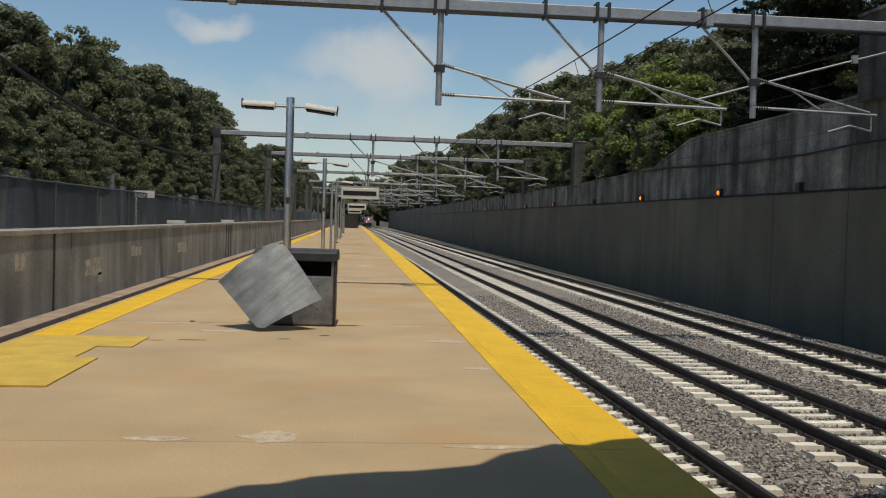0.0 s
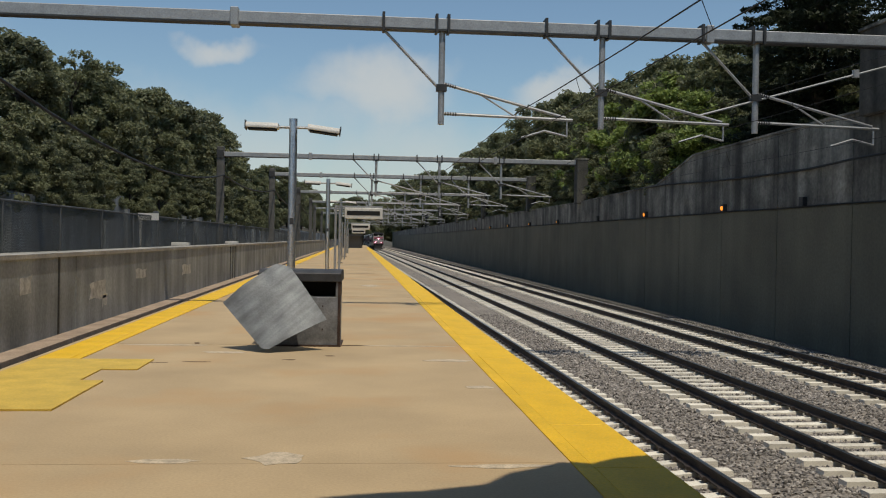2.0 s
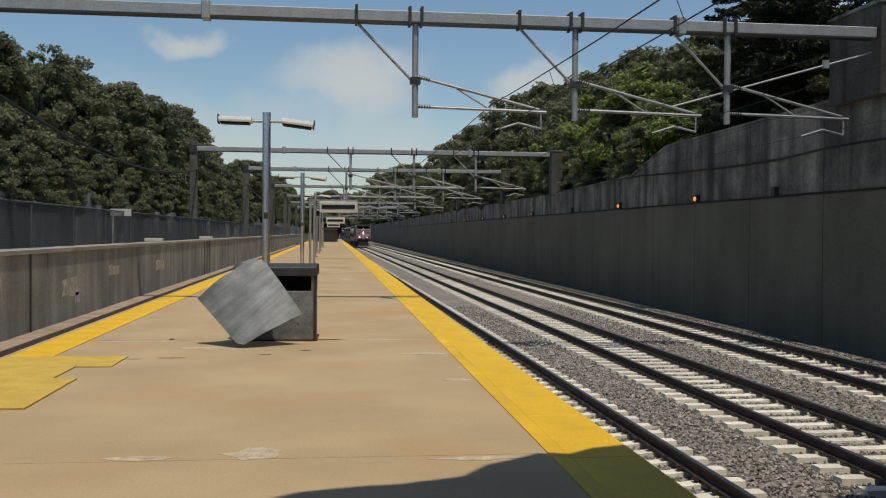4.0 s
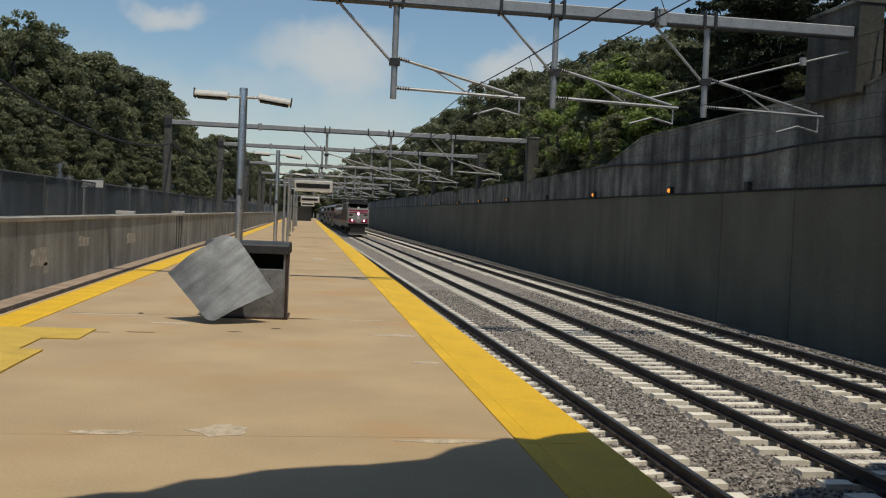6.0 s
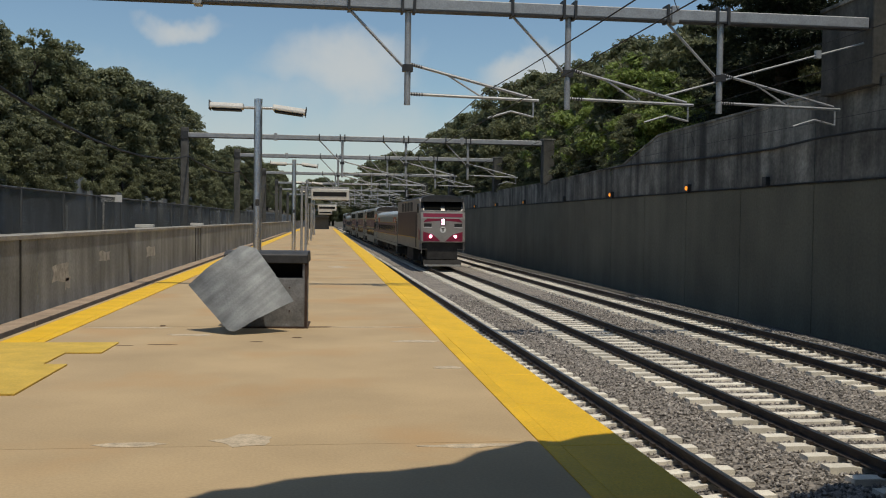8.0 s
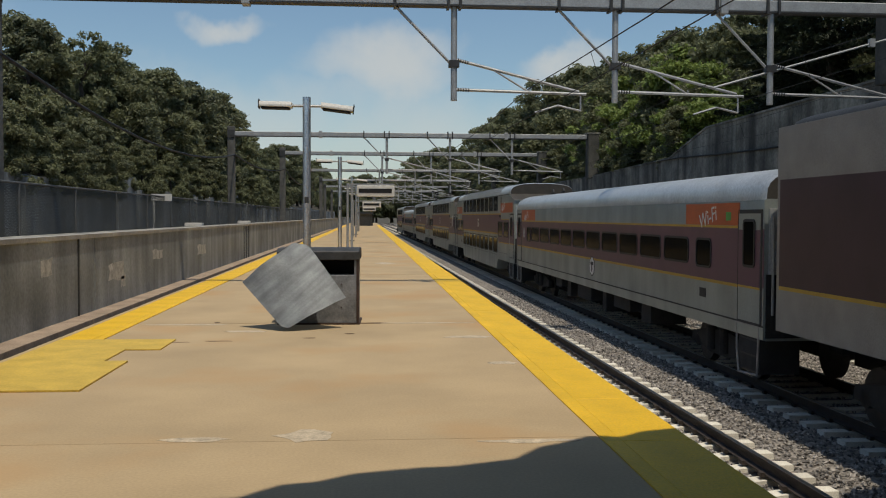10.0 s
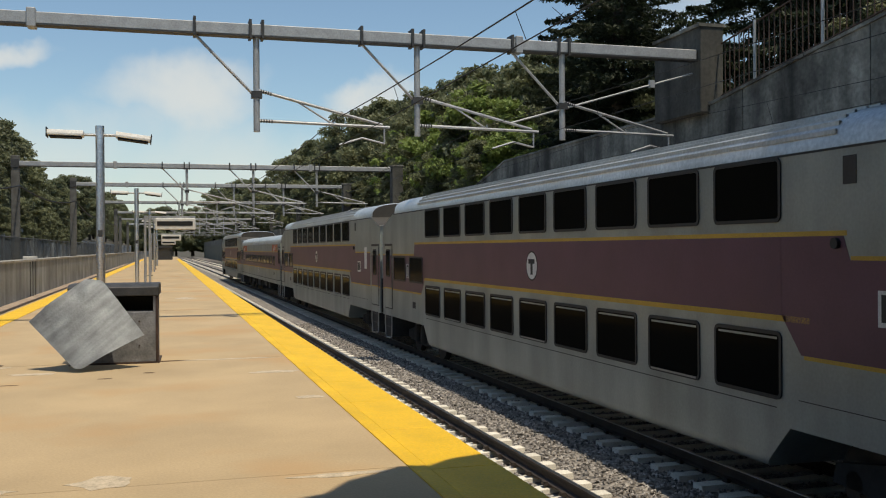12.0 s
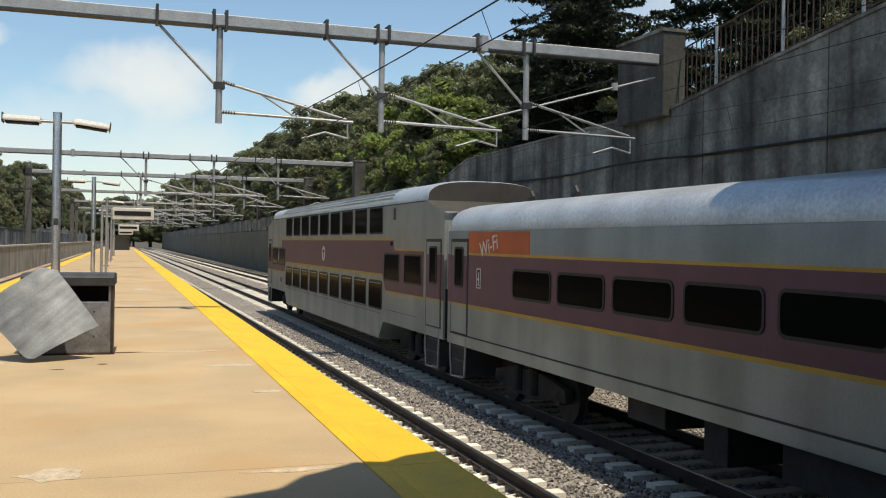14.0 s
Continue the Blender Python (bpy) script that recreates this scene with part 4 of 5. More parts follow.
def broad_tree(seed, height, spread, count, mat, airy=0.0):
    rs = np.random.RandomState(seed)
    blobs = []
    for k in range(95):
        h = rs.uniform(0.10, 1.0)
        r = spread * (0.22 + 0.78 * math.sin(math.pi * min(1, 0.14 + h * 0.80)))
        a = rs.uniform(0, math.tau)
        d = r * rs.uniform(0.1, 1.0) ** 0.6
        blobs.append((d * math.cos(a), d * math.sin(a), h * height * 0.95, spread * rs.uniform(0.13, 0.30) * (1 - 0.35 * h) * (1 - 0.3 * airy)))
    blobs = np.array(blobs)
    pick = rs.choice(len(blobs), count, p=blobs[:, 3] ** 2 / np.sum(blobs[:, 3] ** 2))
    d = rs.randn(count, 3)
    d /= np.linalg.norm(d, axis=1)[:, None]
    rad = blobs[pick, 3] * (0.35 + 0.85 * rs.rand(count) ** 0.7)
    c = blobs[pick, :3] + d * rad[:, None] * np.array([1.15, 1.15, 0.7])
    nrm = 0.6 * d + np.array([0, 0, 0.6])
    return leaf_mesh("crown", c, nrm, 0.06 + 0.095 * rs.rand(count), mat, seed + 1), trunk_mesh(height, 0.26, 9, seed)


def conifer(seed, height, count):
    rs = np.random.RandomState(seed)
    boughs = int(height * 15)
    bt = np.sort(rs.rand(boughs)) ** 1.15
    ba = rs.rand(boughs) * math.tau
    blen = ((1 - bt) ** 0.85 * height * 0.265 + 0.2) * (0.62 + 0.5 * rs.rand(boughs))
    bdroop = 0.20 + 0.25 * rs.rand(boughs)
    k = rs.choice(boughs, count, p=blen ** 1.4 / (blen ** 1.4).sum())
    f = rs.rand(count) ** 0.62
    d = blen[k] * f
    side = rs.randn(count) * 0.15 * blen[k] * (1.05 - f)
    hang = rs.rand(count) ** 1.8 * (0.12 + 0.42 * (1 - f) * np.minimum(1, blen[k]))
    zz = height * (0.05 + 0.95 * bt[k]) - bdroop[k] * d + 0.11 * blen[k] * f ** 4 - hang
    a = ba[k]
    c = np.stack([np.cos(a) * d - np.sin(a) * side, np.sin(a) * d + np.cos(a) * side, zz], 1)
    nrm = np.stack([0.3 * np.cos(a), 0.3 * np.sin(a), np.ones(count)], 1)
    return leaf_mesh("crown", c, nrm, 0.028 + 0.036 * rs.rand(count), NEEDLE, seed + 1, 2.2), trunk_mesh(height, 0.28, 3, seed)


def plant_tree(kind, x, y, z, scale, turn, label, category="tree", group="trees"):
    th = thing("tree", label, category, group, at=Matrix.LocRotScale((x, y, z), Euler((0, 0, turn)), (scale, scale, scale)))
    for name, me in zip(("crown", "trunk"), kind):
        ob = new(name, me)
        ob.parent = th
    return th


def trees():
    rng = random.Random(21)
    kinds = [broad_tree(40 + i, 10.0, 3.6, 22000, LEAF) for i in range(4)]
    lights = [broad_tree(70 + i, 8.0, 3.2, 15000, LEAF_LIGHT) for i in range(2)]
    airy = broad_tree(90, 11.0, 3.2, 9000, LEAF, 0.5)
    spruce = [conifer(60 + i, 15.0, 62000) for i in range(2)]
    leafy = "tall leafy green tree on the bank above the wall"
    # west bank: x, y, crown top
    for x, y, top in ((-17.0, 30, 9.2), (-17.5, 37, 9.8), (-18.5, 44, 10.3), (-17.6, 51, 11.0), (-18.5, 58, 10.8), (-17.2, 65, 11.7), (-18.8, 71, 12.6), (-17.0, 78, 12.6), (-18.0, 86, 13.6), (-17.2, 94, 13.9),
                      (-17.0, 103, 14.3), (-17.2, 112, 14.6), (-17.4, 121, 14.3), (-17.2, 129, 12.6), (-22, 40, 12.6), (-23, 54, 13.6), (-24, 68, 14.8), (-23, 84, 15.6), (-22, 100, 15.6), (-17, 140, 10.8), (-16.5, 152, 11.6), (-17, 166, 12.6),
                      (-16.5, 182, 14.5), (-16, 199, 15.5), (-16, 220, 15.5), (-17, 245, 16), (-16, 275, 17), (-15.5, 310, 17), (-15, 350, 17), (-15.4, 395, 17)):
        base = 4.6
        k = rng.choice(kinds)
        plant_tree(k, x, y, base, (top + 1.2 - base) / 10.0, rng.uniform(0, 6.3), leafy)
    plant_tree(airy, -18.2, 62.5, 5.0, 0.80, 1.0, "thin-crowned tall tree on the bank above the wall")
    for i in range(46):
        y = 24 + i * 3.1
        plant_tree(rng.choice(kinds), -14.5 + rng.uniform(-0.8, 0.3), y, 2.5, rng.uniform(0.30, 0.46), rng.uniform(0, 6.3), "dark bushy shrub hanging over the far wall", "shrub", "shrubs")
    # east bank
    for x, y, top in ((20.5, 52, 12.2), (19.8, 58, 12.8), (20.8, 64, 13.4), (19.6, 71, 13.2), (20.6, 79, 14.2), (19.8, 88, 15.0), (20.6, 97, 15.8), (19.8, 106, 16.0), (20.2, 116, 15.6), (20, 127, 15.8), (20, 138, 16.2),
                      (20, 150, 16.6), (20, 163, 16.8), (20, 178, 15.4), (20.2, 195, 15.8), (20, 214, 17), (20, 236, 18), (20, 262, 20), (20, 292, 21), (20, 326, 22), (19.5, 365, 24), (19, 405, 26), (26, 60, 15), (27, 74, 16), (27, 90, 17.5), (26, 110, 18)):
        base = 5.0
        k = rng.choice(kinds)
        plant_tree(k, x, y, base, (top + 1.2 - base) / 10.0, rng.uniform(0, 6.3), leafy)
    for x, y, s in ((18.6, 50.5, 0.70), (18.4, 54, 0.62), (18.2, 61, 0.72), (18.6, 46.5, 0.45), (19.0, 57, 0.95), (19.2, 67, 0.95), (19.0, 76, 0.9)):
        plant_tree(rng.choice(lights), x, y, 4.7, s, rng.uniform(0, 6.3), "sunlit light green young tree behind the wall")
    for i in range(26):
        y = 51 + i * 4.3
        plant_tree(rng.choice(kinds), 16.9 + rng.uniform(-0.3, 0.5), y, 4.2, rng.uniform(0.30, 0.46), rng.uniform(0, 6.3), "dark bushy shrub along the top of the tall wall", "shrub", "shrubs")
    for x, y, top in ((19.3, 38.5, 24.5), (21.4, 43.0, 22.0), (22.9, 31.5, 24.5), (21.2, 25.5, 23.0), (24.8, 26.0, 21.0), (21.0, 19.0, 19.0), (25.5, 18.0, 21.0), (22.0, 12.5, 19.0)):
        plant_tree(rng.choice(spruce), x, y, 5.6, (top - 5.6) / 15.0, rng.uniform(0, 6.3), "tall dark spruce with drooping boughs", group="spruces")
    for x, y, top in ((20.6, 37.0, 9.7), (22.0, 34.6, 10.0), (19.6, 33.0, 8.8), (22.8, 41.5, 10.6), (19.4, 43.5, 8.8), (21.5, 29.0, 9.6), (20.0, 23.0, 9.0)):
        plant_tree(rng.choice(kinds), x, y, 5.2, (top + 0.5 - 5.2) / 10.0, rng.uniform(0, 6.3), "dark bushy shrub under the spruces", "shrub", "shrubs")
    # woods that close the far end of the cutting
    far = [(rng.uniform(-60, 60), 440 + rng.uniform(0, 40)) for _ in range(26)]
    for x, y in far:
        plant_tree(rng.choice(kinds), x, y, 0.0, rng.uniform(1.6, 2.3), rng.uniform(0, 6.3), "distant green tree beyond the cutting", group="distant trees")


# ---- train ----
CAR = 25.9
HALF = 1.5
SOOT = material("sooty_roof_end", (0.050, 0.044, 0.037), 0.7, scale=2, vary=0.25)
BODY = material("silver_body", (0.315, 0.345, 0.322), 0.42, 0.30, scale=0.9, vary=0.16, grain=24, grain_amount=0.06, bump=0.04, streak=0.22, objects=0.03)
ROOF = material("ribbed_roof", (0.60, 0.61, 0.60), 0.36, 0.55, scale=1.2, vary=0.12, grain=20, bump=0.04)
PURPLE = material("purple_stripe", (0.112, 0.048, 0.076), 0.45, scale=1.2, vary=0.12, grain=30, grain_amount=0.05, bump=0.03)
STRIPE = material("yellow_stripe", (0.50, 0.31, 0.04), 0.5, scale=2, vary=0.1, bump=0.02)
ORANGE = material("orange_panel", (0.46, 0.10, 0.03), 0.5, scale=2, vary=0.14, bump=0.02)
GASKET = material("black_gasket", (0.02, 0.02, 0.02), 0.6, vary=0.15)
UNDER = material("grimy_underframe", (0.028, 0.026, 0.024), 0.85, scale=3, vary=0.35, grain=20)
WHEEL = material("wheel_steel", (0.06, 0.055, 0.05), 0.6, 0.6, scale=5, vary=0.25)
STEP_EDGE = material("step_edge", (0.34, 0.33, 0.31), 0.5, 0.3, vary=0.15)
LOCO_RED = material("loco_red", (0.23, 0.016, 0.045), 0.4, scale=2, vary=0.12, bump=0.02)
LOCO_SIDE = material("loco_purple", (0.055, 0.026, 0.034), 0.5, scale=1.2, vary=0.2, bump=0.03)
LOCO_GREY = material("loco_silver", (0.30, 0.285, 0.26), 0.45, 0.2, scale=2, vary=0.12, bump=0.03)
SIGN_WHITE = material("sign_white", (0.72, 0.72, 0.70), 0.5, vary=0.08, bump=0)
GREEN = material("green_mark", (0.08, 0.30, 0.06), 0.5, vary=0.1, bump=0)
HEADLIGHT = glow("headlight", (1.0, 0.45, 0.66), 9.0)


def glass_material():
    m = bpy.data.materials.new("tinted_glass")
    m.use_nodes = True
    n, l = m.node_tree.nodes, m.node_tree.links
    b = n["Principled BSDF"]
    b.inputs["Base Color"].default_value = (0.008, 0.008, 0.007, 1)
    b.inputs["Roughness"].default_value = 0.10
    b.inputs["IOR"].default_value = 1.16
    b.inputs["Specular IOR Level"].default_value = 0.04
    tex, bp, geo = n.new("ShaderNodeTexNoise"), n.new("ShaderNodeBump"), n.new("ShaderNodeNewGeometry")
    tex.inputs["Scale"].default_value = 1.6
    bp.inputs["Strength"].default_value, bp.inputs["Distance"].default_value = 0.06, 0.05
    l.new(geo.outputs["Position"], tex.inputs["Vector"])
    l.new(tex.outputs["Fac"], bp.inputs["Height"])
    l.new(bp.outputs[0], b.inputs["Normal"])
    return m


GLASS = glass_material()


def rounded(w, h, r, k=4):
    pts = []
    for cx, cy, a0 in ((w / 2 - r, h / 2 - r, 0), (-w / 2 + r, h / 2 - r, 90), (-w / 2 + r, -h / 2 + r, 180), (w / 2 - r, -h / 2 + r, 270)):
        for i in range(k + 1):
            a = radians(a0 + 90 * i / k)
            pts.append((cx + r * math.cos(a), cy + r * math.sin(a)))
    return pts


def window_meshes(w, h, r=0.09, rim=0.045):
    """A black rubber frame, and a pane set back inside it; both face -x."""
    bm = bmesh.new()
    outer, inner = rounded(w, h, r), rounded(w - 2 * rim, h - 2 * rim, max(0.02, r - rim))
    rings = [[bm.verts.new((x, y, z)) for y, z in pts] for x, pts in ((0.0, outer), (-0.018, outer), (-0.018, inner), (0.0, inner))]
    k = len(outer)
    for a, b in zip(rings, rings[1:]):
        for i in range(k):
            bm.faces.new((a[i], a[(i + 1) % k], b[(i + 1) % k], b[i]))
    frame_me = mesh_of(bm, "window", GASKET)
    bm = bmesh.new()
    outline_slab(bm, inner, "x", -0.008, 0.0)
    return frame_me, mesh_of(bm, "pane", GLASS)


def add_window(parent, meshes, y, z, side, x=HALF, label=""):
    w = new("window", meshes[0])
    w.parent = parent
    w.matrix_basis = pose(-x, y, z) if side < 0 else pose(x, y, z, rz=180)
    p = new("pane", meshes[1])
    p.parent = w
    if label:
        tagged(w, label)


def side_strip(name, parent, pts, mat, side, depth=0.004, x=HALF, label=""):
    bm = bmesh.new()
    outline_slab(bm, pts, "x", -x - depth if side < 0 else x, -x if side < 0 else x + depth)
    return part(name, bm, mat, parent, label)


def rect(y0, y1, z0, z1):
    return [(y0, z0), (y1, z0), (y1, z1), (y0, z1)]


def bogie(parent, y, base=2.5):
    b = thing("bogie", "", "")
    b.parent = parent
    b.location = (0, y, 0)
    for key in ("label", "category"):
        if key in b:
            del b[key]
    for dy in (-base / 2, base / 2):
        for s in (-1, 1):
            bm = bmesh.new()
            tube(bm, (s * 0.70, dy, TOR + 0.455), (s * 0.83, dy, TOR + 0.455), 0.455, 24)
            tube(bm, (s * 0.68, dy, TOR + 0.455), (s * 0.70, dy, TOR + 0.455), 0.48, 24)
            tube(bm, (s * 0.83, dy, TOR + 0.455), (s * 1.05, dy, TOR + 0.455), 0.14, 10)
            part("wheel", bm, WHEEL, b)
    for s in (-1, 1):
        bm = bmesh.new()
        outline_slab(bm, [(-base / 2 - 0.35, TOR + 0.40), (-base / 2 + 0.3, TOR + 0.36), (-0.5, TOR + 0.28), (0.5, TOR + 0.28), (base / 2 - 0.3, TOR + 0.36), (base / 2 + 0.35, TOR + 0.40), (base / 2 + 0.3, TOR + 0.62),
                          (0.6, TOR + 0.78), (-0.6, TOR + 0.78), (-base / 2 - 0.3, TOR + 0.62)], "x", s * 0.98 - 0.07, s * 0.98 + 0.07)
        part("side_frame", bm, UNDER, b)
        for dy in (-0.35, 0.35):
            bm = bmesh.new()
            tube(bm, (s * 1.08, dy, TOR + 0.36), (s * 1.08, dy, TOR + 0.85), 0.11, 10)
            part("spring", bm, UNDER, b)
    bm = bmesh.new()
    box(bm, -1.0, 1.0, -0.3, 0.3, TOR + 0.5, TOR + 0.9)
    part("bolster", bm, UNDER, b)


def text_part(words, size, parent, at, mat, label):
    cu = bpy.data.curves.new("lettering", "FONT")
    cu.body, cu.size, cu.extrude, cu.align_x = words, size, 0.002, "CENTER"
    tmp = bpy.data.objects.new("lettering", cu)
    me = bpy.data.meshes.new_from_object(tmp)
    bpy.data.objects.remove(tmp)
    me.materials.clear()
    me.materials.append(mat)
    ob = new("lettering", me)
    ob.parent = parent
    ob.matrix_basis = at
    tagged(ob, label)


def side_door(parent, y0, y1, side, glass):
    """Door with its dark frame, window and the step well below it."""
    x = HALF
    door = side_strip("door", parent, rect(y0, y1, 0.0, 2.02), GASKET, side, 0.006)
    bm = bmesh.new()
    outline_slab(bm, rect(y0 + 0.07, y1 - 0.05, 0.03, 1.95), "x", -x - 0.012 if side < 0 else x + 0.006, -x - 0.006 if side < 0 else x + 0.012)
    leaf = part("leaf", bm, BODY, door)
    side_strip("leaf_stripe", door, rect(y0 + 0.07, y1 - 0.05, 0.66, 1.66), PURPLE, side, 0.004, x + 0.012)
    side_strip("leaf_line", door, rect(y0 + 0.07, y1 - 0.05, 0.62, 0.66), STRIPE, side, 0.004, x + 0.012)
    w = new("door_window", glass[0])
    w.parent = door
    w.matrix_basis = pose(-x - 0.014, (y0 + y1) / 2, 1.42) if side < 0 else pose(x + 0.014, (y0 + y1) / 2, 1.42, rz=180)
    p = new("door_pane", glass[1])
    p.parent = door
    p.matrix_basis = w.matrix_basis.copy()
    # step well
    bm = bmesh.new()
    ya, yb = y0 + 0.12, y1 + 0.02
    q = -1 if side < 0 else 1
    for a, b in (((ya, -0.02), (ya + 0.06, -0.88)), ((ya + 0.06, -0.88), (yb - 0.1, -0.93)), ((yb - 0.1, -0.93), (yb, -0.5)), ((yb, -0.5), (yb, -0.02)), ((ya, -0.03), (yb, -0.03))):
        tube(bm, (q * (x - 0.01), *a), (q * (x - 0.01), *b), 0.022, 6)
    st = part("step_well", bm, STEP_EDGE, parent, "pale edged boarding steps")
    bm = bmesh.new()
    box(bm, q * x - q * 0.75, q * x - q * 0.03, ya, yb - 0.05, -0.86, -0.02)
    part("well", bm, UNDER, st)
    bm = bmesh.new()
    for k, z in enumerate((-0.86, -0.58, -0.30)):
        box(bm, min(q * x - q * (0.05 + 0.2 * k), q * x - q * 0.02), max(q * x - q * (0.05 + 0.2 * k), q * x - q * 0.02), ya + 0.03, yb - 0.1, z, z + 0.03)
    part("tread", bm, WHEEL, st)


def curved_roof(bm, y0, y1, z0, z1, half=HALF - 0.02, cap=0.5):
    """A bowed roof between y0 and y1, with blunt ends."""
    prof = []
    k = 18
    for i in range(k + 1):
        a = math.pi * i / k
        prof.append((-half * math.copysign(abs(math.cos(a)) ** 0.75, math.cos(a)), abs(math.sin(a)) ** 0.62 * (z1 - z0)))
    secs = [(y0, 0.93), (y0 + cap * 0.4, 0.985), (y0 + cap, 1.0), (y1 - cap, 1.0), (y1 - cap * 0.4, 0.985), (y1, 0.93)]
    rows = [[bm.verts.new((x * (0.6 + 0.4 * f), y, z0 + z * f)) for x, z in prof] for y, f in secs]
    for a, b in zip(rows, rows[1:]):
        for i in range(k):
            bm.faces.new((a[i], a[i + 1], b[i + 1], b[i]))
    for row in (rows[0], rows[-1][::-1]):
        bm.faces.new(row).material_index = 1
    return prof


def roof_ribs(parent, prof, y0, y1, z0):
    """Raised length-wise ribs, each on its own."""
    bm = bmesh.new()
    box(bm, -0.018, 0.018, y0, y1, -0.03, 0.022)
    me = mesh_of(bm, "roof_rib", ROOF)
    for x, z in prof[1:-1]:
        ob = new("roof_rib", me)
        ob.parent = parent
        ob.location = (x, 0, z0 + z)


def car_end(parent, y, s, top, mat=None):
    """Gangway bellows and end details; s is -1 at the leading end."""
    bm = bmesh.new()
    ya, yb = sorted((y, y + s * 0.16))
    box(bm, -0.55, 0.55, ya, yb, 0.0, 2.25)
    part("gangway", bm, GASKET, parent)
    for x in (-1.36, 1.36):
        bm = bmesh.new()
        tube(bm, (x, y + s * 0.06, 0.2), (x, y + s * 0.06, top - 0.35), 0.025, 8)
        part("grab_rail", bm, STEEL_BRIGHT, parent)
    bm = bmesh.new()
    ya, yb = sorted((y, y + s * 0.03))
    box(bm, -1.42, -0.7, ya, yb, 0.9, top - 0.2)
    part("end_panel", bm, ROOF, parent, "pale end panel")
    bm = bmesh.new()
    ya, yb = sorted((y + s * 0.002, y + s * 0.02))
    box(bm, -0.7, 1.46, ya, yb, -0.2, top - 0.08)
    box(bm, -1.46, -0.7, ya, yb, -0.2, 0.9)
    part("end_wall", bm, UNDER, parent, "grimy dark end wall")
    bm = bmesh.new()
    ya, yb = sorted((y - s * 0.3, y + s * 0.17))
    box(bm, -0.15, 0.15, ya, yb, TOR + 0.75, TOR + 1.0)
    part("coupler", bm, UNDER, parent)


WIN_UP = window_meshes(1.38, 0.76)
WIN_LOW = window_meshes(1.38, 0.80)
WIN_MID = window_meshes(1.40, 0.74, 0.05)
WIN_COACH = window_meshes(1.62, 0.56, 0.13)
WIN_COACH_SMALL = window_meshes(0.86, 0.60, 0.13)
WIN_DOOR = window_meshes(0.52, 0.86, 0.09)


def disc_logo(parent, y, z, side, r=0.26):
    """A plain roundel: white disc with a dark rim and two bars."""
    for name, rr, mat, d in (("roundel_rim", r + 0.03, GASKET, 0.006), ("roundel", r, SIGN_WHITE, 0.009)):
        pts = [(y + rr * math.cos(k / 24 * math.tau), z + rr * math.sin(k / 24 * math.tau)) for k in range(24)]
        side_strip(name, parent, pts, mat, side, d)
    side_strip("roundel_bar", parent, rect(y - 0.15, y + 0.15, z + 0.04, z + 0.13), GASKET, side, 0.012)
    side_strip("roundel_bar", parent, rect(y - 0.05, y + 0.05, z - 0.17, z + 0.038), GASKET, side, 0.012)


def access_sign(parent, y, side):
    sign = side_strip("access_sign", parent, rect(y - 0.11, y + 0.11, 1.02, 1.42), GASKET, side, 0.006)
    for q in ((y - 0.11, y - 0.085, 1.02, 1.42), (y + 0.085, y + 0.11, 1.02, 1.42), (y - 0.11, y + 0.11, 1.40, 1.42), (y - 0.11, y + 0.11, 1.02, 1.04), (y - 0.02, y + 0.01, 1.1, 1.34), (y - 0.02, y + 0.05, 1.18, 1.22), (y - 0.05, y + 0.05, 1.08, 1.10)):
        side_strip("access_sign_bar", sign, rect(*q), SIGN_WHITE, side, 0.010)


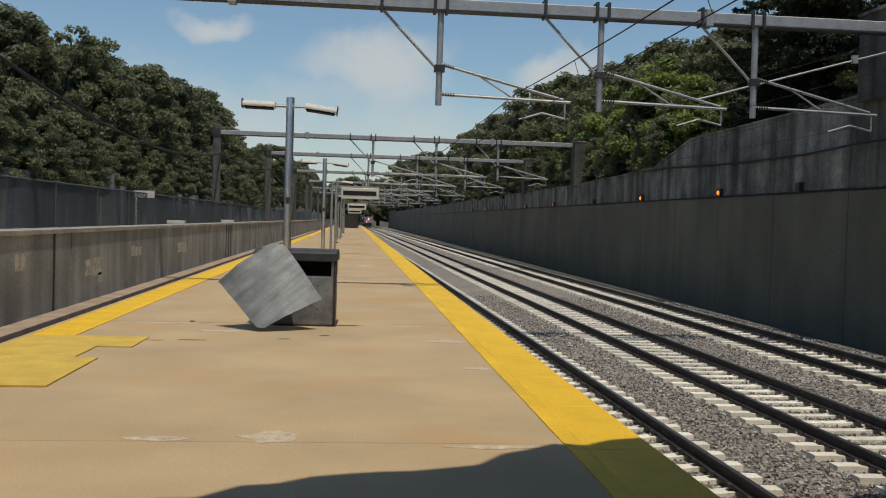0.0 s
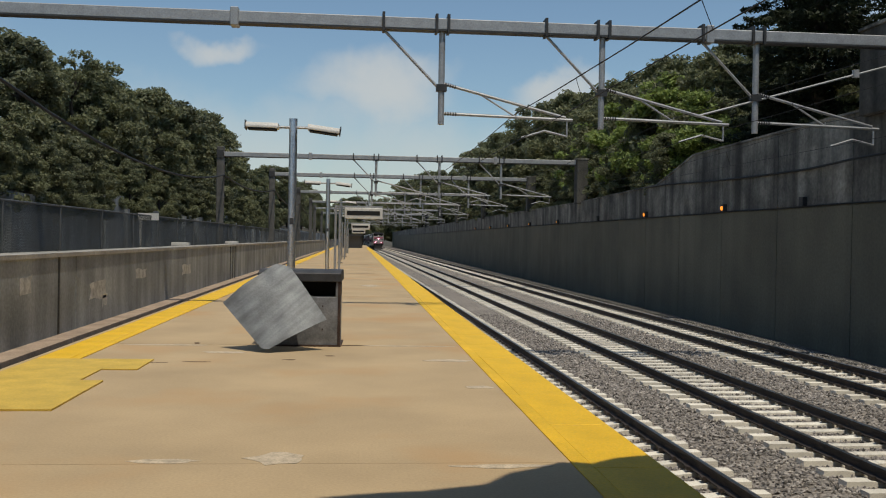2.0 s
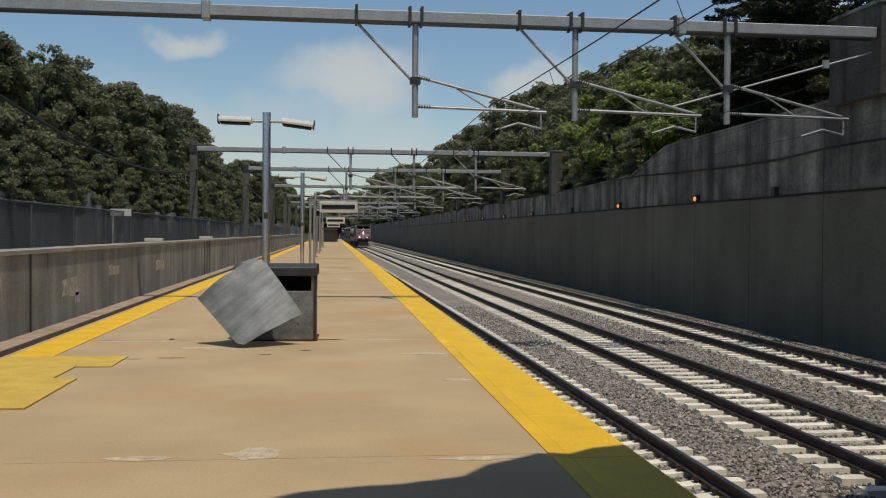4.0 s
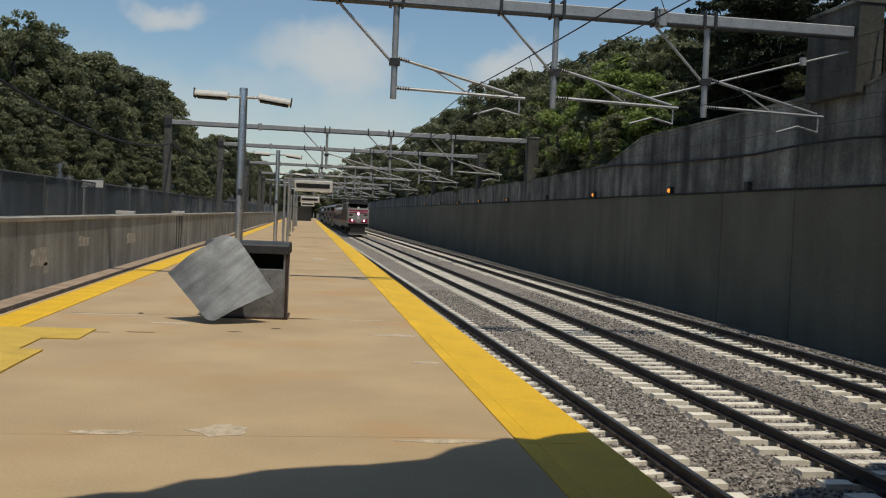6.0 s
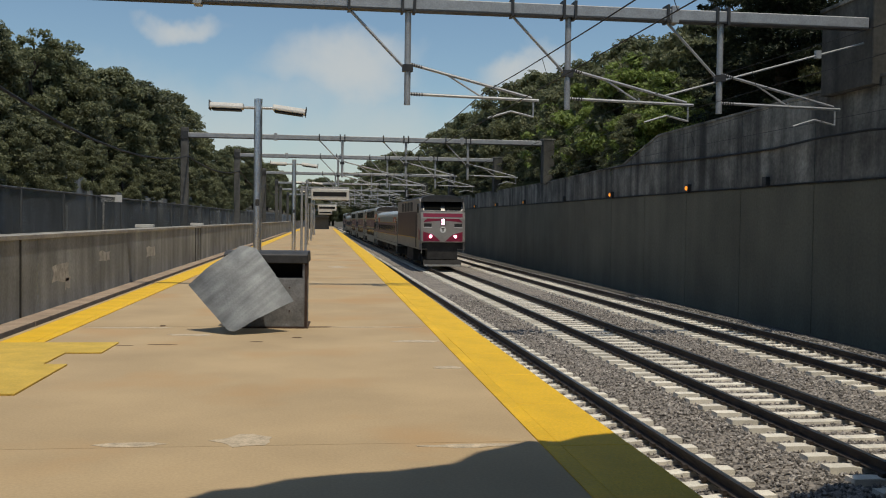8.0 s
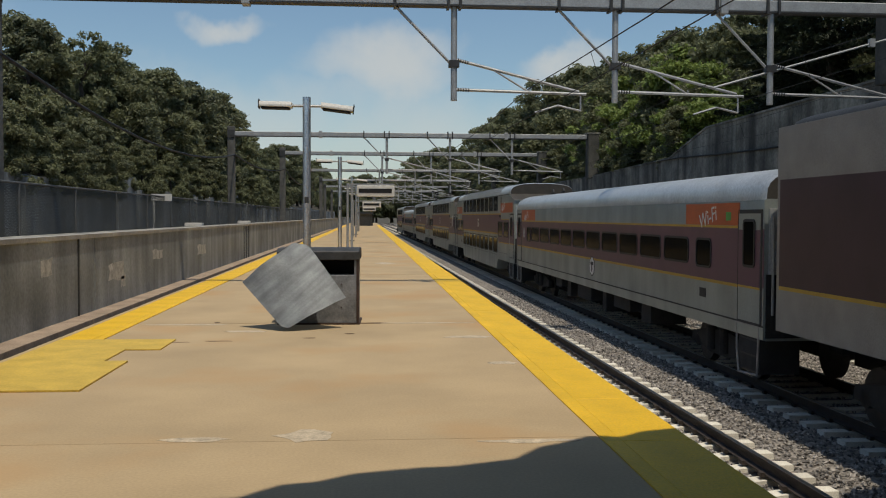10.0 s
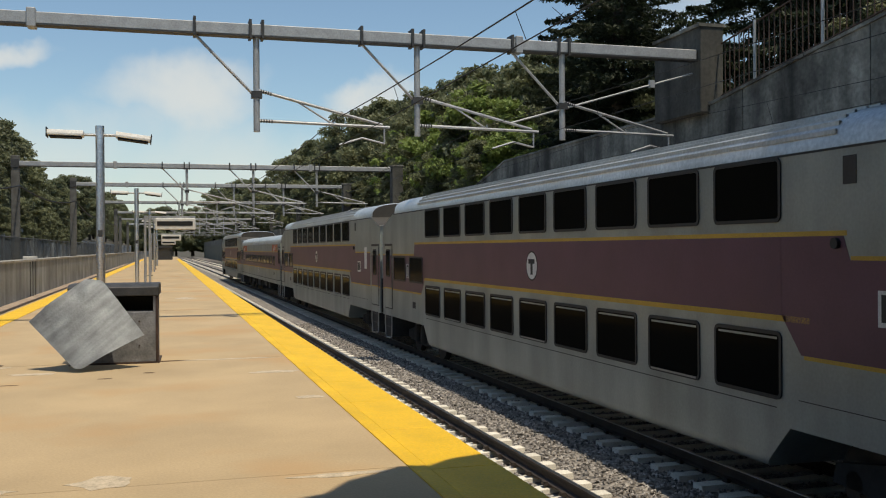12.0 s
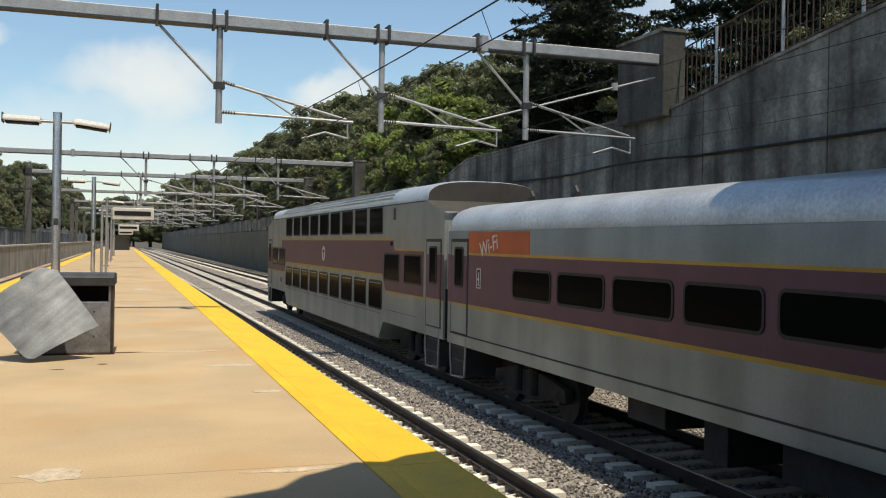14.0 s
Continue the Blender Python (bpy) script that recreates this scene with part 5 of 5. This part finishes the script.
def bilevel(lead_windows, lead_orange, tail_orange, board):
    th = thing("bilevel_coach", "silver bilevel passenger coach with purple and yellow stripes", "railway coach", "bilevel coaches")
    L0, L1 = 0.18, CAR - 0.34
    bm = bmesh.new()
    outline_slab(bm, [(L0, -0.22), (5.15, -0.22), (5.65, -0.76), (20.25, -0.76), (20.75, -0.22), (L1, -0.22), (L1, 2.60), (L1 - 0.12, 2.60), (L1 - 1.35, 2.93), (L0 + 1.35, 2.93), (L0 + 0.12, 2.60), (L0, 2.60)], "x", -HALF, HALF)
    bm.normal_update()
    low = [e for e in bm.edges if all(abs(v.co.z + 0.76) < 0.01 for v in e.verts) and abs(e.verts[0].co.y - e.verts[1].co.y) > 3]
    soften(bm, 0.16, 3, low)
    for f in bm.faces:
        if f.calc_center_median().z > 2.595 and abs(f.normal.x) < 0.5:
            f.material_index = 1
    part("body", bm, [BODY, SOOT], th, smooth=True)
    bm = bmesh.new()
    prof = curved_roof(bm, L0 + 1.35, L1 - 1.35, 2.93, 3.44, HALF - 0.01, 0.35)
    roof = part("roof", bm, [ROOF, SOOT], th, "ribbed pale metal roof", smooth=True)
    roof_ribs(roof, prof, L0 + 4.2, L1 - 4.2, 2.93)
    for y in (2.6, CAR - 2.6):
        for x in (-0.75, 0.75):
            box_part("roof_vent", (x - 0.12, x + 0.12, y - 0.22, y + 0.22, 3.30, 3.40), STEEL_DARK, th)
    for y, s in ((L0, -1), (L1, 1)):
        car_end(th, y, s, 2.58)
        bm = bmesh.new()
        ya, yb = sorted((y - s * 0.10, y + s * 0.05))
        box(bm, -1.49, 1.49, ya, yb, 2.60, 2.63)
        part("end_roof", bm, ROOF, th)
    for side in (-1, 1):
        a, b = 5.3, 20.6
        side_strip("purple_band", th, rect(a, b, 1.07, 1.98), PURPLE, side)
        side_strip("yellow_line", th, rect(a - 1.1, b + 1.1, 1.98, 2.035), STRIPE, side)
        side_strip("yellow_line", th, rect(a - 0.5, b + 0.1, 1.0, 1.07), STRIPE, side)
        side_strip("purple_band", th, [(1.65, 0.64), (a - 0.35, 0.64), (a - 0.004, 1.07), (a - 0.004, 1.98), (a - 1.05, 1.98), (a - 1.15, 1.72), (1.65, 1.72)], PURPLE, side)
        side_strip("purple_band", th, [(b + 0.004, 1.07), (b + 0.35, 0.64), (CAR - 1.65, 0.64), (CAR - 1.65, 1.66), (b + 1.15, 1.66), (b + 1.05, 1.98), (b + 0.004, 1.98)], PURPLE, side)
        side_strip("yellow_line", th, rect(1.65, a - 0.4, 0.595, 0.64), STRIPE, side)
        side_strip("yellow_line", th, rect(b + 0.4, CAR - 1.65, 0.595, 0.64), STRIPE, side)
        side_strip("yellow_line", th, rect(1.65, a - 1.16, 1.72, 1.765), STRIPE, side)
        side_strip("yellow_line", th, rect(b + 1.16, CAR - 1.65, 1.66, 1.71), STRIPE, side)
        for i in range(9):
            y = 5.98 + i * 1.735
            add_window(th, WIN_UP, y, 2.53, side)
            add_window(th, WIN_LOW, y, 0.48, side)
            if i % 3 == 1:
                side_strip("window_ledge", th, rect(y - 0.6, y + 0.6, 0.10, 0.125), STEP_EDGE, side, 0.022)
            side_strip("window_blind", th, rect(y - 0.6, y + 0.6, 0.785, 0.812), BODY, side, 0.010)
        tails = [CAR - 2.52, CAR - 4.38]
        leads = [2.52, 4.38] if lead_windows else []
        for y in tails + leads:
            add_window(th, WIN_MID, y, 1.27, side)
        for y0, y1 in ((L0, 0.345), (CAR - 0.59, L1)):
            side_strip("purple_band", th, rect(y0, y1, 0.64, 1.66), PURPLE, side)
            side_strip("yellow_line", th, rect(y0, y1, 0.595, 0.64), STRIPE, side)
            side_strip("yellow_line", th, rect(y0, y1, 1.66, 1.70), STRIPE, side)
        side_strip("eave_line", th, rect(L0 + 1.4, L1 - 1.4, 2.90, 2.925), GASKET, side, 0.005)
        side_strip("panel_seam", th, rect(5.4, 20.5, -0.02, -0.008), GASKET, side, 0.003)
        side_strip("panel_seam", th, rect(2.1, 5.0, 0.12, 0.13), GASKET, side, 0.003)
        side_door(th, 0.35, 1.45, side, WIN_DOOR)
        side_door(th, CAR - 1.60, CAR - 0.60, side, WIN_DOOR)
        disc_logo(th, 12.95, 1.52, side)
        # plain access sign between the end windows
        access_sign(th, CAR - 3.45, side)
        side_strip("grille", th, rect(CAR - 4.3, CAR - 4.0, 0.18, 0.36), GASKET, side, 0.006)
        side_strip("slit_window", th, rect(4.05, 4.25, 2.52, 2.82), GASKET, side, 0.008)
        bm = bmesh.new()
        tube(bm, (side * HALF, 4.35, 1.9), (side * (HALF + 0.05), 4.35, 1.9), 0.06, 10)
        part("marker_light", bm, GASKET, th)
        if board:
            side_strip("notice_board", th, rect(2.2, 2.55, 1.18, 1.92), SIGN_WHITE, side, 0.012)
            side_strip("access_sign", th, rect(3.2, 3.75, 1.05, 1.42), SIGN_WHITE, side, 0.008)
            for q in ((3.26, 3.45, 1.1, 1.38), (3.5, 3.7, 1.1, 1.38)):
                side_strip("access_sign_bar", th, rect(*q), GASKET, side, 0.011)
        for flag, y0, y1 in ((lead_orange, 0.7, 4.3), (tail_orange, CAR - 4.5, CAR - 1.2)):
            if flag:
                side_strip("orange_panel", th, rect(y0, y1, 2.07, 2.52), ORANGE, side, 0.005)
                if side < 0:
                    text_part("Wi-Fi", 0.46, th, pose(-HALF - 0.008, y1 - 0.9 if y0 < 9 else y0 + 2.4, 2.16, 90, 0, -90) @ pose(0, 0, 0, rz=12), SIGN_WHITE, "white lettering")
    bogie(th, 3.4)
    bogie(th, CAR - 3.4)
    return th


def single_coach(tail_small=True, lead=0.30):
    th = thing("single_level_coach", "silver single-level passenger coach with purple and yellow stripes", "railway coach", "single-level coaches")
    L0, L1 = lead, CAR - 0.10
    bm = bmesh.new()
    outline_slab(bm, rect(L0, L1, -0.25, 2.20), "x", -HALF, HALF)
    soften(bm, 0.05, 2, [e for e in bm.edges if abs(e.verts[0].co.y - e.verts[1].co.y) > 3])
    part("body", bm, BODY, th, smooth=True)
    bm = bmesh.new()
    curved_roof(bm, L0 + 0.02, L1 - 0.02, 2.18, 2.80, HALF, 0.25)
    roof = part("roof", bm, [ROOF, SOOT], th, "pale metal roof", smooth=True)
    for x in (-1.22, -1.05, -0.8, 0.8, 1.05, 1.22):
        z = 2.18 + 0.62 * (1 - min(1, abs(x / HALF)) ** 2.67) ** 0.5
        box_part("roof_seam", (x - 0.015, x + 0.015, 0.6, CAR - 0.6, z - 0.04, z + 0.012), STEEL, roof)
    for y in (1.6, 3.2, CAR - 5.6, CAR - 2.9):
        for k in range(4):
            bm = bmesh.new()
            ya = y + 0.13 * k
            tube(bm, (-1.40, ya, 2.42), (-1.29, ya + 0.06, 2.56), 0.035, 6)
            part("vent_slot", bm, GASKET, roof)
    for y in (CAR - 1.6, CAR - 3.6):
        bm = bmesh.new()
        tube(bm, (-0.2, y, 2.70), (-0.2, y, 2.90), 0.09, 10)
        tube(bm, (-0.2, y - 0.08, 2.90), (-0.2, y + 0.02, 3.02), 0.05, 8)
        part("horn", bm, GASKET, roof)
    for y, s in ((L0, -1), (L1, 1)):
        car_end(th, y, s, 2.24)
    for side in (-1, 1):
        side_strip("purple_band", th, rect(lead + 1.13, CAR - 1.36, 0.66, 1.68), PURPLE, side)
        side_strip("yellow_line", th, rect(lead + 1.13, CAR - 1.36, 1.68, 1.725), STRIPE, side)
        side_strip("yellow_line", th, rect(lead + 1.13, CAR - 1.36, 0.60, 0.66), STRIPE, side)
        side_strip("sill_line", th, rect(0.3, CAR - 0.3, -0.02, 0.01), GASKET, side, 0.006)
        for y0, y1 in ((1.35, 4.2), (CAR - 4.4, CAR - 1.36)):
            side_strip("orange_panel", th, rect(y0, y1, 1.73, 2.15), ORANGE, side, 0.006)
            if side < 0:
                text_part("Wi-Fi", 0.42, th, pose(-HALF - 0.009, 2.9 if y0 < 9 else y0 + 1.9, 1.74, 90, 0, -90) @ pose(0, 0, 0, rz=12), SIGN_WHITE, "white lettering")
        side_strip("green_mark", th, rect(1.75, 2.0, 1.82, 1.98), GREEN, side, 0.009)
        add_window(th, WIN_COACH_SMALL, 3.15, 1.17, side)
        for i in range(10):
            add_window(th, WIN_COACH, 21.42 - i * 1.845, 1.19, side)
        if tail_small:
            add_window(th, WIN_COACH_SMALL, 22.84, 1.17, side)
        access_sign(th, CAR - 1.95, side)
        for y0, y1 in ((L0, lead + 0.055), (CAR - 0.295, L1)):
            side_strip("purple_band", th, rect(y0, y1, 0.66, 1.68), PURPLE, side)
        side_door(th, lead + 0.06, lead + 1.12, side, WIN_DOOR)
        side_door(th, CAR - 1.35, CAR - 0.30, side, WIN_DOOR)
        disc_logo(th, 12.3, 0.42, side)
        side_strip("grille", th, rect(3.0, 3.35, 0.28, 0.46), GASKET, side, 0.006)
    for y0, y1, z in ((7.2, 8.0, -0.75), (9.0, 10.6, -0.62), (11.4, 11.8, -0.85), (13.2, 15.0, -0.72), (16.0, 16.5, -0.80), (17.4, 18.4, -0.6)):
        box_part("underfloor_box", (-1.3, -0.4, y0, y1, z, -0.25), UNDER, th, bevel=0.02)
        box_part("underfloor_box", (0.4, 1.3, y0, y1, z, -0.25), UNDER, th, bevel=0.02)
    bogie(th, 3.4)
    bogie(th, CAR - 3.4)
    return th


def locomotive():
    th = thing("locomotive", "silver and crimson diesel locomotive with lit headlights heading the train", "locomotive")
    L = 17.1
    bm = bmesh.new()
    outline_slab(bm, [(0.0, 0.52), (0.0, 2.05), (0.12, 2.55), (0.62, 3.18), (1.05, 3.36), (16.9, 3.36), (16.9, 0.0), (0.35, 0.0), (0.35, 0.45)], "x", -HALF, HALF)
    nose = [e for e in bm.edges if all(v.co.y < 0.7 and v.co.z > 0.4 for v in e.verts) and abs(abs(e.verts[0].co.x) - HALF) < 0.01 and abs(abs(e.verts[1].co.x) - HALF) < 0.01 and e.verts[0].co.x * e.verts[1].co.x > 0]
    soften(bm, 0.22, 2, nose)
    brow = [e for e in bm.edges if all(v.co.z > 3.3 and abs(abs(v.co.x) - HALF) < 0.01 and v.co.y > 1.0 for v in e.verts) and abs(e.verts[0].co.y - e.verts[1].co.y) > 5]
    soften(bm, 0.30, 3, brow)
    part("body", bm, LOCO_GREY, th)
    bm = bmesh.new()
    curved_roof(bm, 1.0, 16.9, 3.3, 3.62, 1.3, 0.5)
    part("roof", bm, STEEL_DARK, th, "dark sooty roof", smooth=True)
    for y in (6.5, 8.6, 10.7, 13.2):
        bm = bmesh.new()
        tube(bm, (0, y, 3.55), (0, y, 3.72), 0.62, 20)
        part("roof_fan", bm, STEEL_DARK, th)
    for x in (-0.68, 0.68):
        bm = bmesh.new()
        a = [bm.verts.new((x + sx * 0.55, y, z)) for y, z in ((0.145, 2.62), (0.57, 3.14)) for sx in (-1, 1)]
        f = bm.faces.new((a[0], a[1], a[3], a[2]))
        ext = bmesh.ops.extrude_face_region(bm, geom=[f])
        for v in ext["geom"]:
            if isinstance(v, bmesh.types.BMVert):
                v.co += Vector((0, -0.05, 0.04))
        part("windscreen", bm, GLASS, th)
    bm = bmesh.new()
    outline_slab(bm, [(0.10, 2.52), (0.60, 3.16), (0.62, 3.13), (0.14, 2.50)], "x", -1.46, 1.46)
    part("windscreen_surround", bm, GASKET, th, "black windscreen surround")
    bm = bmesh.new()
    box(bm, -1.38, 1.38, 0.1, 0.9, 3.15, 3.34)
    part("visor", bm, STEEL_DARK, th)
    # livery on the nose
    def nose_plate(name, pts, mat, d, label=""):
        bm = bmesh.new()
        lo = [bm.verts.new((x, -d, z)) for x, z in pts]
        hi = [bm.verts.new((x, 0.001, z)) for x, z in pts]
        k = len(pts)
        for i in range(k):
            bm.faces.new((lo[i], lo[(i + 1) % k], hi[(i + 1) % k], hi[i]))
        bm.faces.new(lo)
        bm.faces.new(hi[::-1])
        part(name, bm, mat, th, label)
    nose_plate("upper_band", [(-1.30, 1.80), (-0.3, 1.90), (0.3, 1.90), (1.30, 1.80), (1.05, 2.04), (-1.05, 2.04)], LOCO_RED, 0.006)
    bm = bmesh.new()
    outline_slab(bm, [(0.012, 2.14), (0.07, 2.38), (0.10, 2.38), (0.05, 2.14)], "x", -1.3, 1.3)
    part("brow_band", bm, LOCO_RED, th)
    for s in (-1, 1):
        nose_plate("lower_band", [(s * 1.3, 0.56), (s * 0.15, 0.56), (s * 0.62, 0.98), (s * 1.3, 1.2)], LOCO_RED, 0.006)
        nose_plate("number_board", [(s * 0.75, 1.5), (s * 1.25, 1.5), (s * 1.25, 1.72), (s * 0.75, 1.72)], GASKET, 0.01)
        nose_plate("nose_stripe", [(s * 0.72, 1.44), (s * 1.28, 1.44), (s * 1.28, 1.48), (s * 0.72, 1.48)], SIGN_WHITE, 0.008)
        bm = bmesh.new()
        tube(bm, (s * 0.82, -0.06, 0.88), (s * 0.82, 0.02, 0.88), 0.10, 16)
        part("ditch_light", bm, HEADLIGHT, th, "lit ditch light")
    nose_plate("headlight_housing", [(-0.16, 1.62), (0.16, 1.62), (0.16, 2.03), (-0.16, 2.03)], GASKET, 0.02)
    for z in (1.73, 1.93):
        bm = bmesh.new()
        tube(bm, (0, -0.05, z), (0, 0.0, z), 0.10, 16)
        part("headlight", bm, HEADLIGHT, th, "lit headlight")
    nose_plate("roundel", [(0.2 * math.cos(k / 20 * math.tau), 1.32 + 0.2 * math.sin(k / 20 * math.tau)) for k in range(20)], SIGN_WHITE, 0.012)
    nose_plate("roundel_bar", [(-0.10, 1.35), (0.10, 1.35), (0.10, 1.42), (-0.10, 1.42)], GASKET, 0.016)
    nose_plate("roundel_bar", [(-0.035, 1.2), (0.035, 1.2), (0.035, 1.348), (-0.035, 1.348)], GASKET, 0.016)
    bm = bmesh.new()
    box(bm, -1.0, 1.0, 0.2, 1.2, TOR + 0.6, 0.5)
    box(bm, -1.4, 1.4, 0.25, 0.6, 0.05, 0.5)
    part("pilot", bm, UNDER, th, "dark pilot and buffer beam")
    bm = bmesh.new()
    outline_slab(bm, [(0.05, TOR + 0.14), (0.2, TOR + 0.55), (0.3, TOR + 0.55), (0.18, TOR + 0.14)], "x", -1.25, 1.25)
    part("snow_plough", bm, UNDER, th)
    box_part("plough_edge", (-1.2, 1.2, 0.02, 0.05, TOR + 0.14, TOR + 0.26), STEP_EDGE, th, "worn bright plough edge")
    for x in (-1.38, 1.38):
        bm = bmesh.new()
        tube(bm, (x, 0.2, -0.25), (x, 0.2, 0.6), 0.025, 6)
        part("handrail", bm, STEP_EDGE, th)
    for side in (-1, 1):
        side_strip("purple_band", th, rect(1.8, 16.8, 0.75, 2.5), LOCO_SIDE, side)
        side_strip("yellow_line", th, rect(1.8, 16.8, 0.69, 0.75), STRIPE, side)
        side_strip("red_flash", th, [(0.3, 0.6), (0.9, 0.6), (1.1, 1.4), (0.35, 1.2)], LOCO_RED, side)
        add_window(th, WIN_COACH_SMALL, 1.45, 2.72, side)
        for k in range(4):
            side_strip("intake_grille", th, rect(5.0 + k * 2.2, 6.6 + k * 2.2, 2.55, 3.2), GASKET, side, 0.008)
        side_strip("cab_door", th, rect(2.2, 2.9, 0.1, 2.3), GASKET, side, 0.008)
    box_part("fuel_tank", (-1.3, 1.3, 6.2, 10.8, TOR + 0.25, 0.0), UNDER, th, bevel=0.08)
    bogie(th, 3.6, 2.74)
    bogie(th, 13.5, 2.74)
    return th


# nose of the train along the track: seconds, metres from the camera
NOSE = [(0.0, 331.0), (1.0, 298.0), (2.0, 265.0), (3.0, 232.0), (4.0, 199.0), (5.0, 166.0), (6.0, 131.0), (6.5, 113.5), (7.5, 78.5), (8.2, 55.0), (9.2, 23.0), (10.3, -11.0), (10.5, -17.4),
        (11.0, -33.4), (11.5, -49.2), (12.0, -65.0), (12.5, -80.8), (13.0, -97.0), (13.5, -112.3), (14.0, -127.2)]


def train():
    cars = [(locomotive(), 0.0), (single_coach(), 17.1)]
    b1 = bilevel(True, True, True, False)
    b2 = bilevel(False, False, False, True)
    b4 = bilevel(True, False, False, False)
    b3 = copy_thing(b2, Matrix.Identity(4))
    s2 = single_coach(False, -0.05)
    for k, (c, slack) in enumerate(((b1, 0.0), (b2, -0.1), (b3, -0.2), (s2, 0.0), (b4, 0.0))):
        cars.append((c, 17.5 + CAR * (k + 1) + slack))
    return cars


# ---- the place ----
ground()
cess()
banks()
walls()
overpass()
TIE_MESH = tie_mesh()
for x, first, count in zip(TRACKS, (-6.225, -6.225, -6.225), (125, 125, 125)):
    track(x, TIE_MESH, first, count)
stones()
for y in PORTALS:
    portal(y)
pillar(26.6, 5.9, 8.50, 2.8)
for y in PORTALS[1:]:
    pillar(y, 4.6, 7.7, 0.9)
wires()
for y, lit in ((32.0, 0), (39.2, 1), (50.2, 1), (60.5, 0), (72.8, 2), (84.8, 2), (97, 2), (110, 2), (124, 2)):
    wall_lamp(y, lit)
railing()
fence()
third_rail()
trackside_post(-9.2, 41.5, 2.70)
for x, y in ((-8.05, 44.5), (-8.0, 62.0)):
    white_box(x, y)
for x, y in ((-1.63, 24.0), (-1.48, 48.0), (-1.25, 72.0), (-1.2, 96.0), (-1.2, 120.0)):
    platform_lamp(x, y)
platform_sign(-0.92, 50.2, -0.66, 1.32, 2.90, 3.49)
platform_sign(-1.10, 84.5, -0.52, 1.12, 2.66, 3.16)
platform_sign(-1.10, 118.0, -0.64, 1.0, 2.5, 2.97)
shelter(185.0)
utility_box()
loose_sheet()
trees()
CARS = train()
pf = platform()


def motions():
    for c, back_by in CARS:
        walk(c, [(t, pose(TRACKS[1] - SKEW * (y + back_by), y + back_by, 0, rz=math.degrees(SKEW))) for t, y in NOSE])


motions()
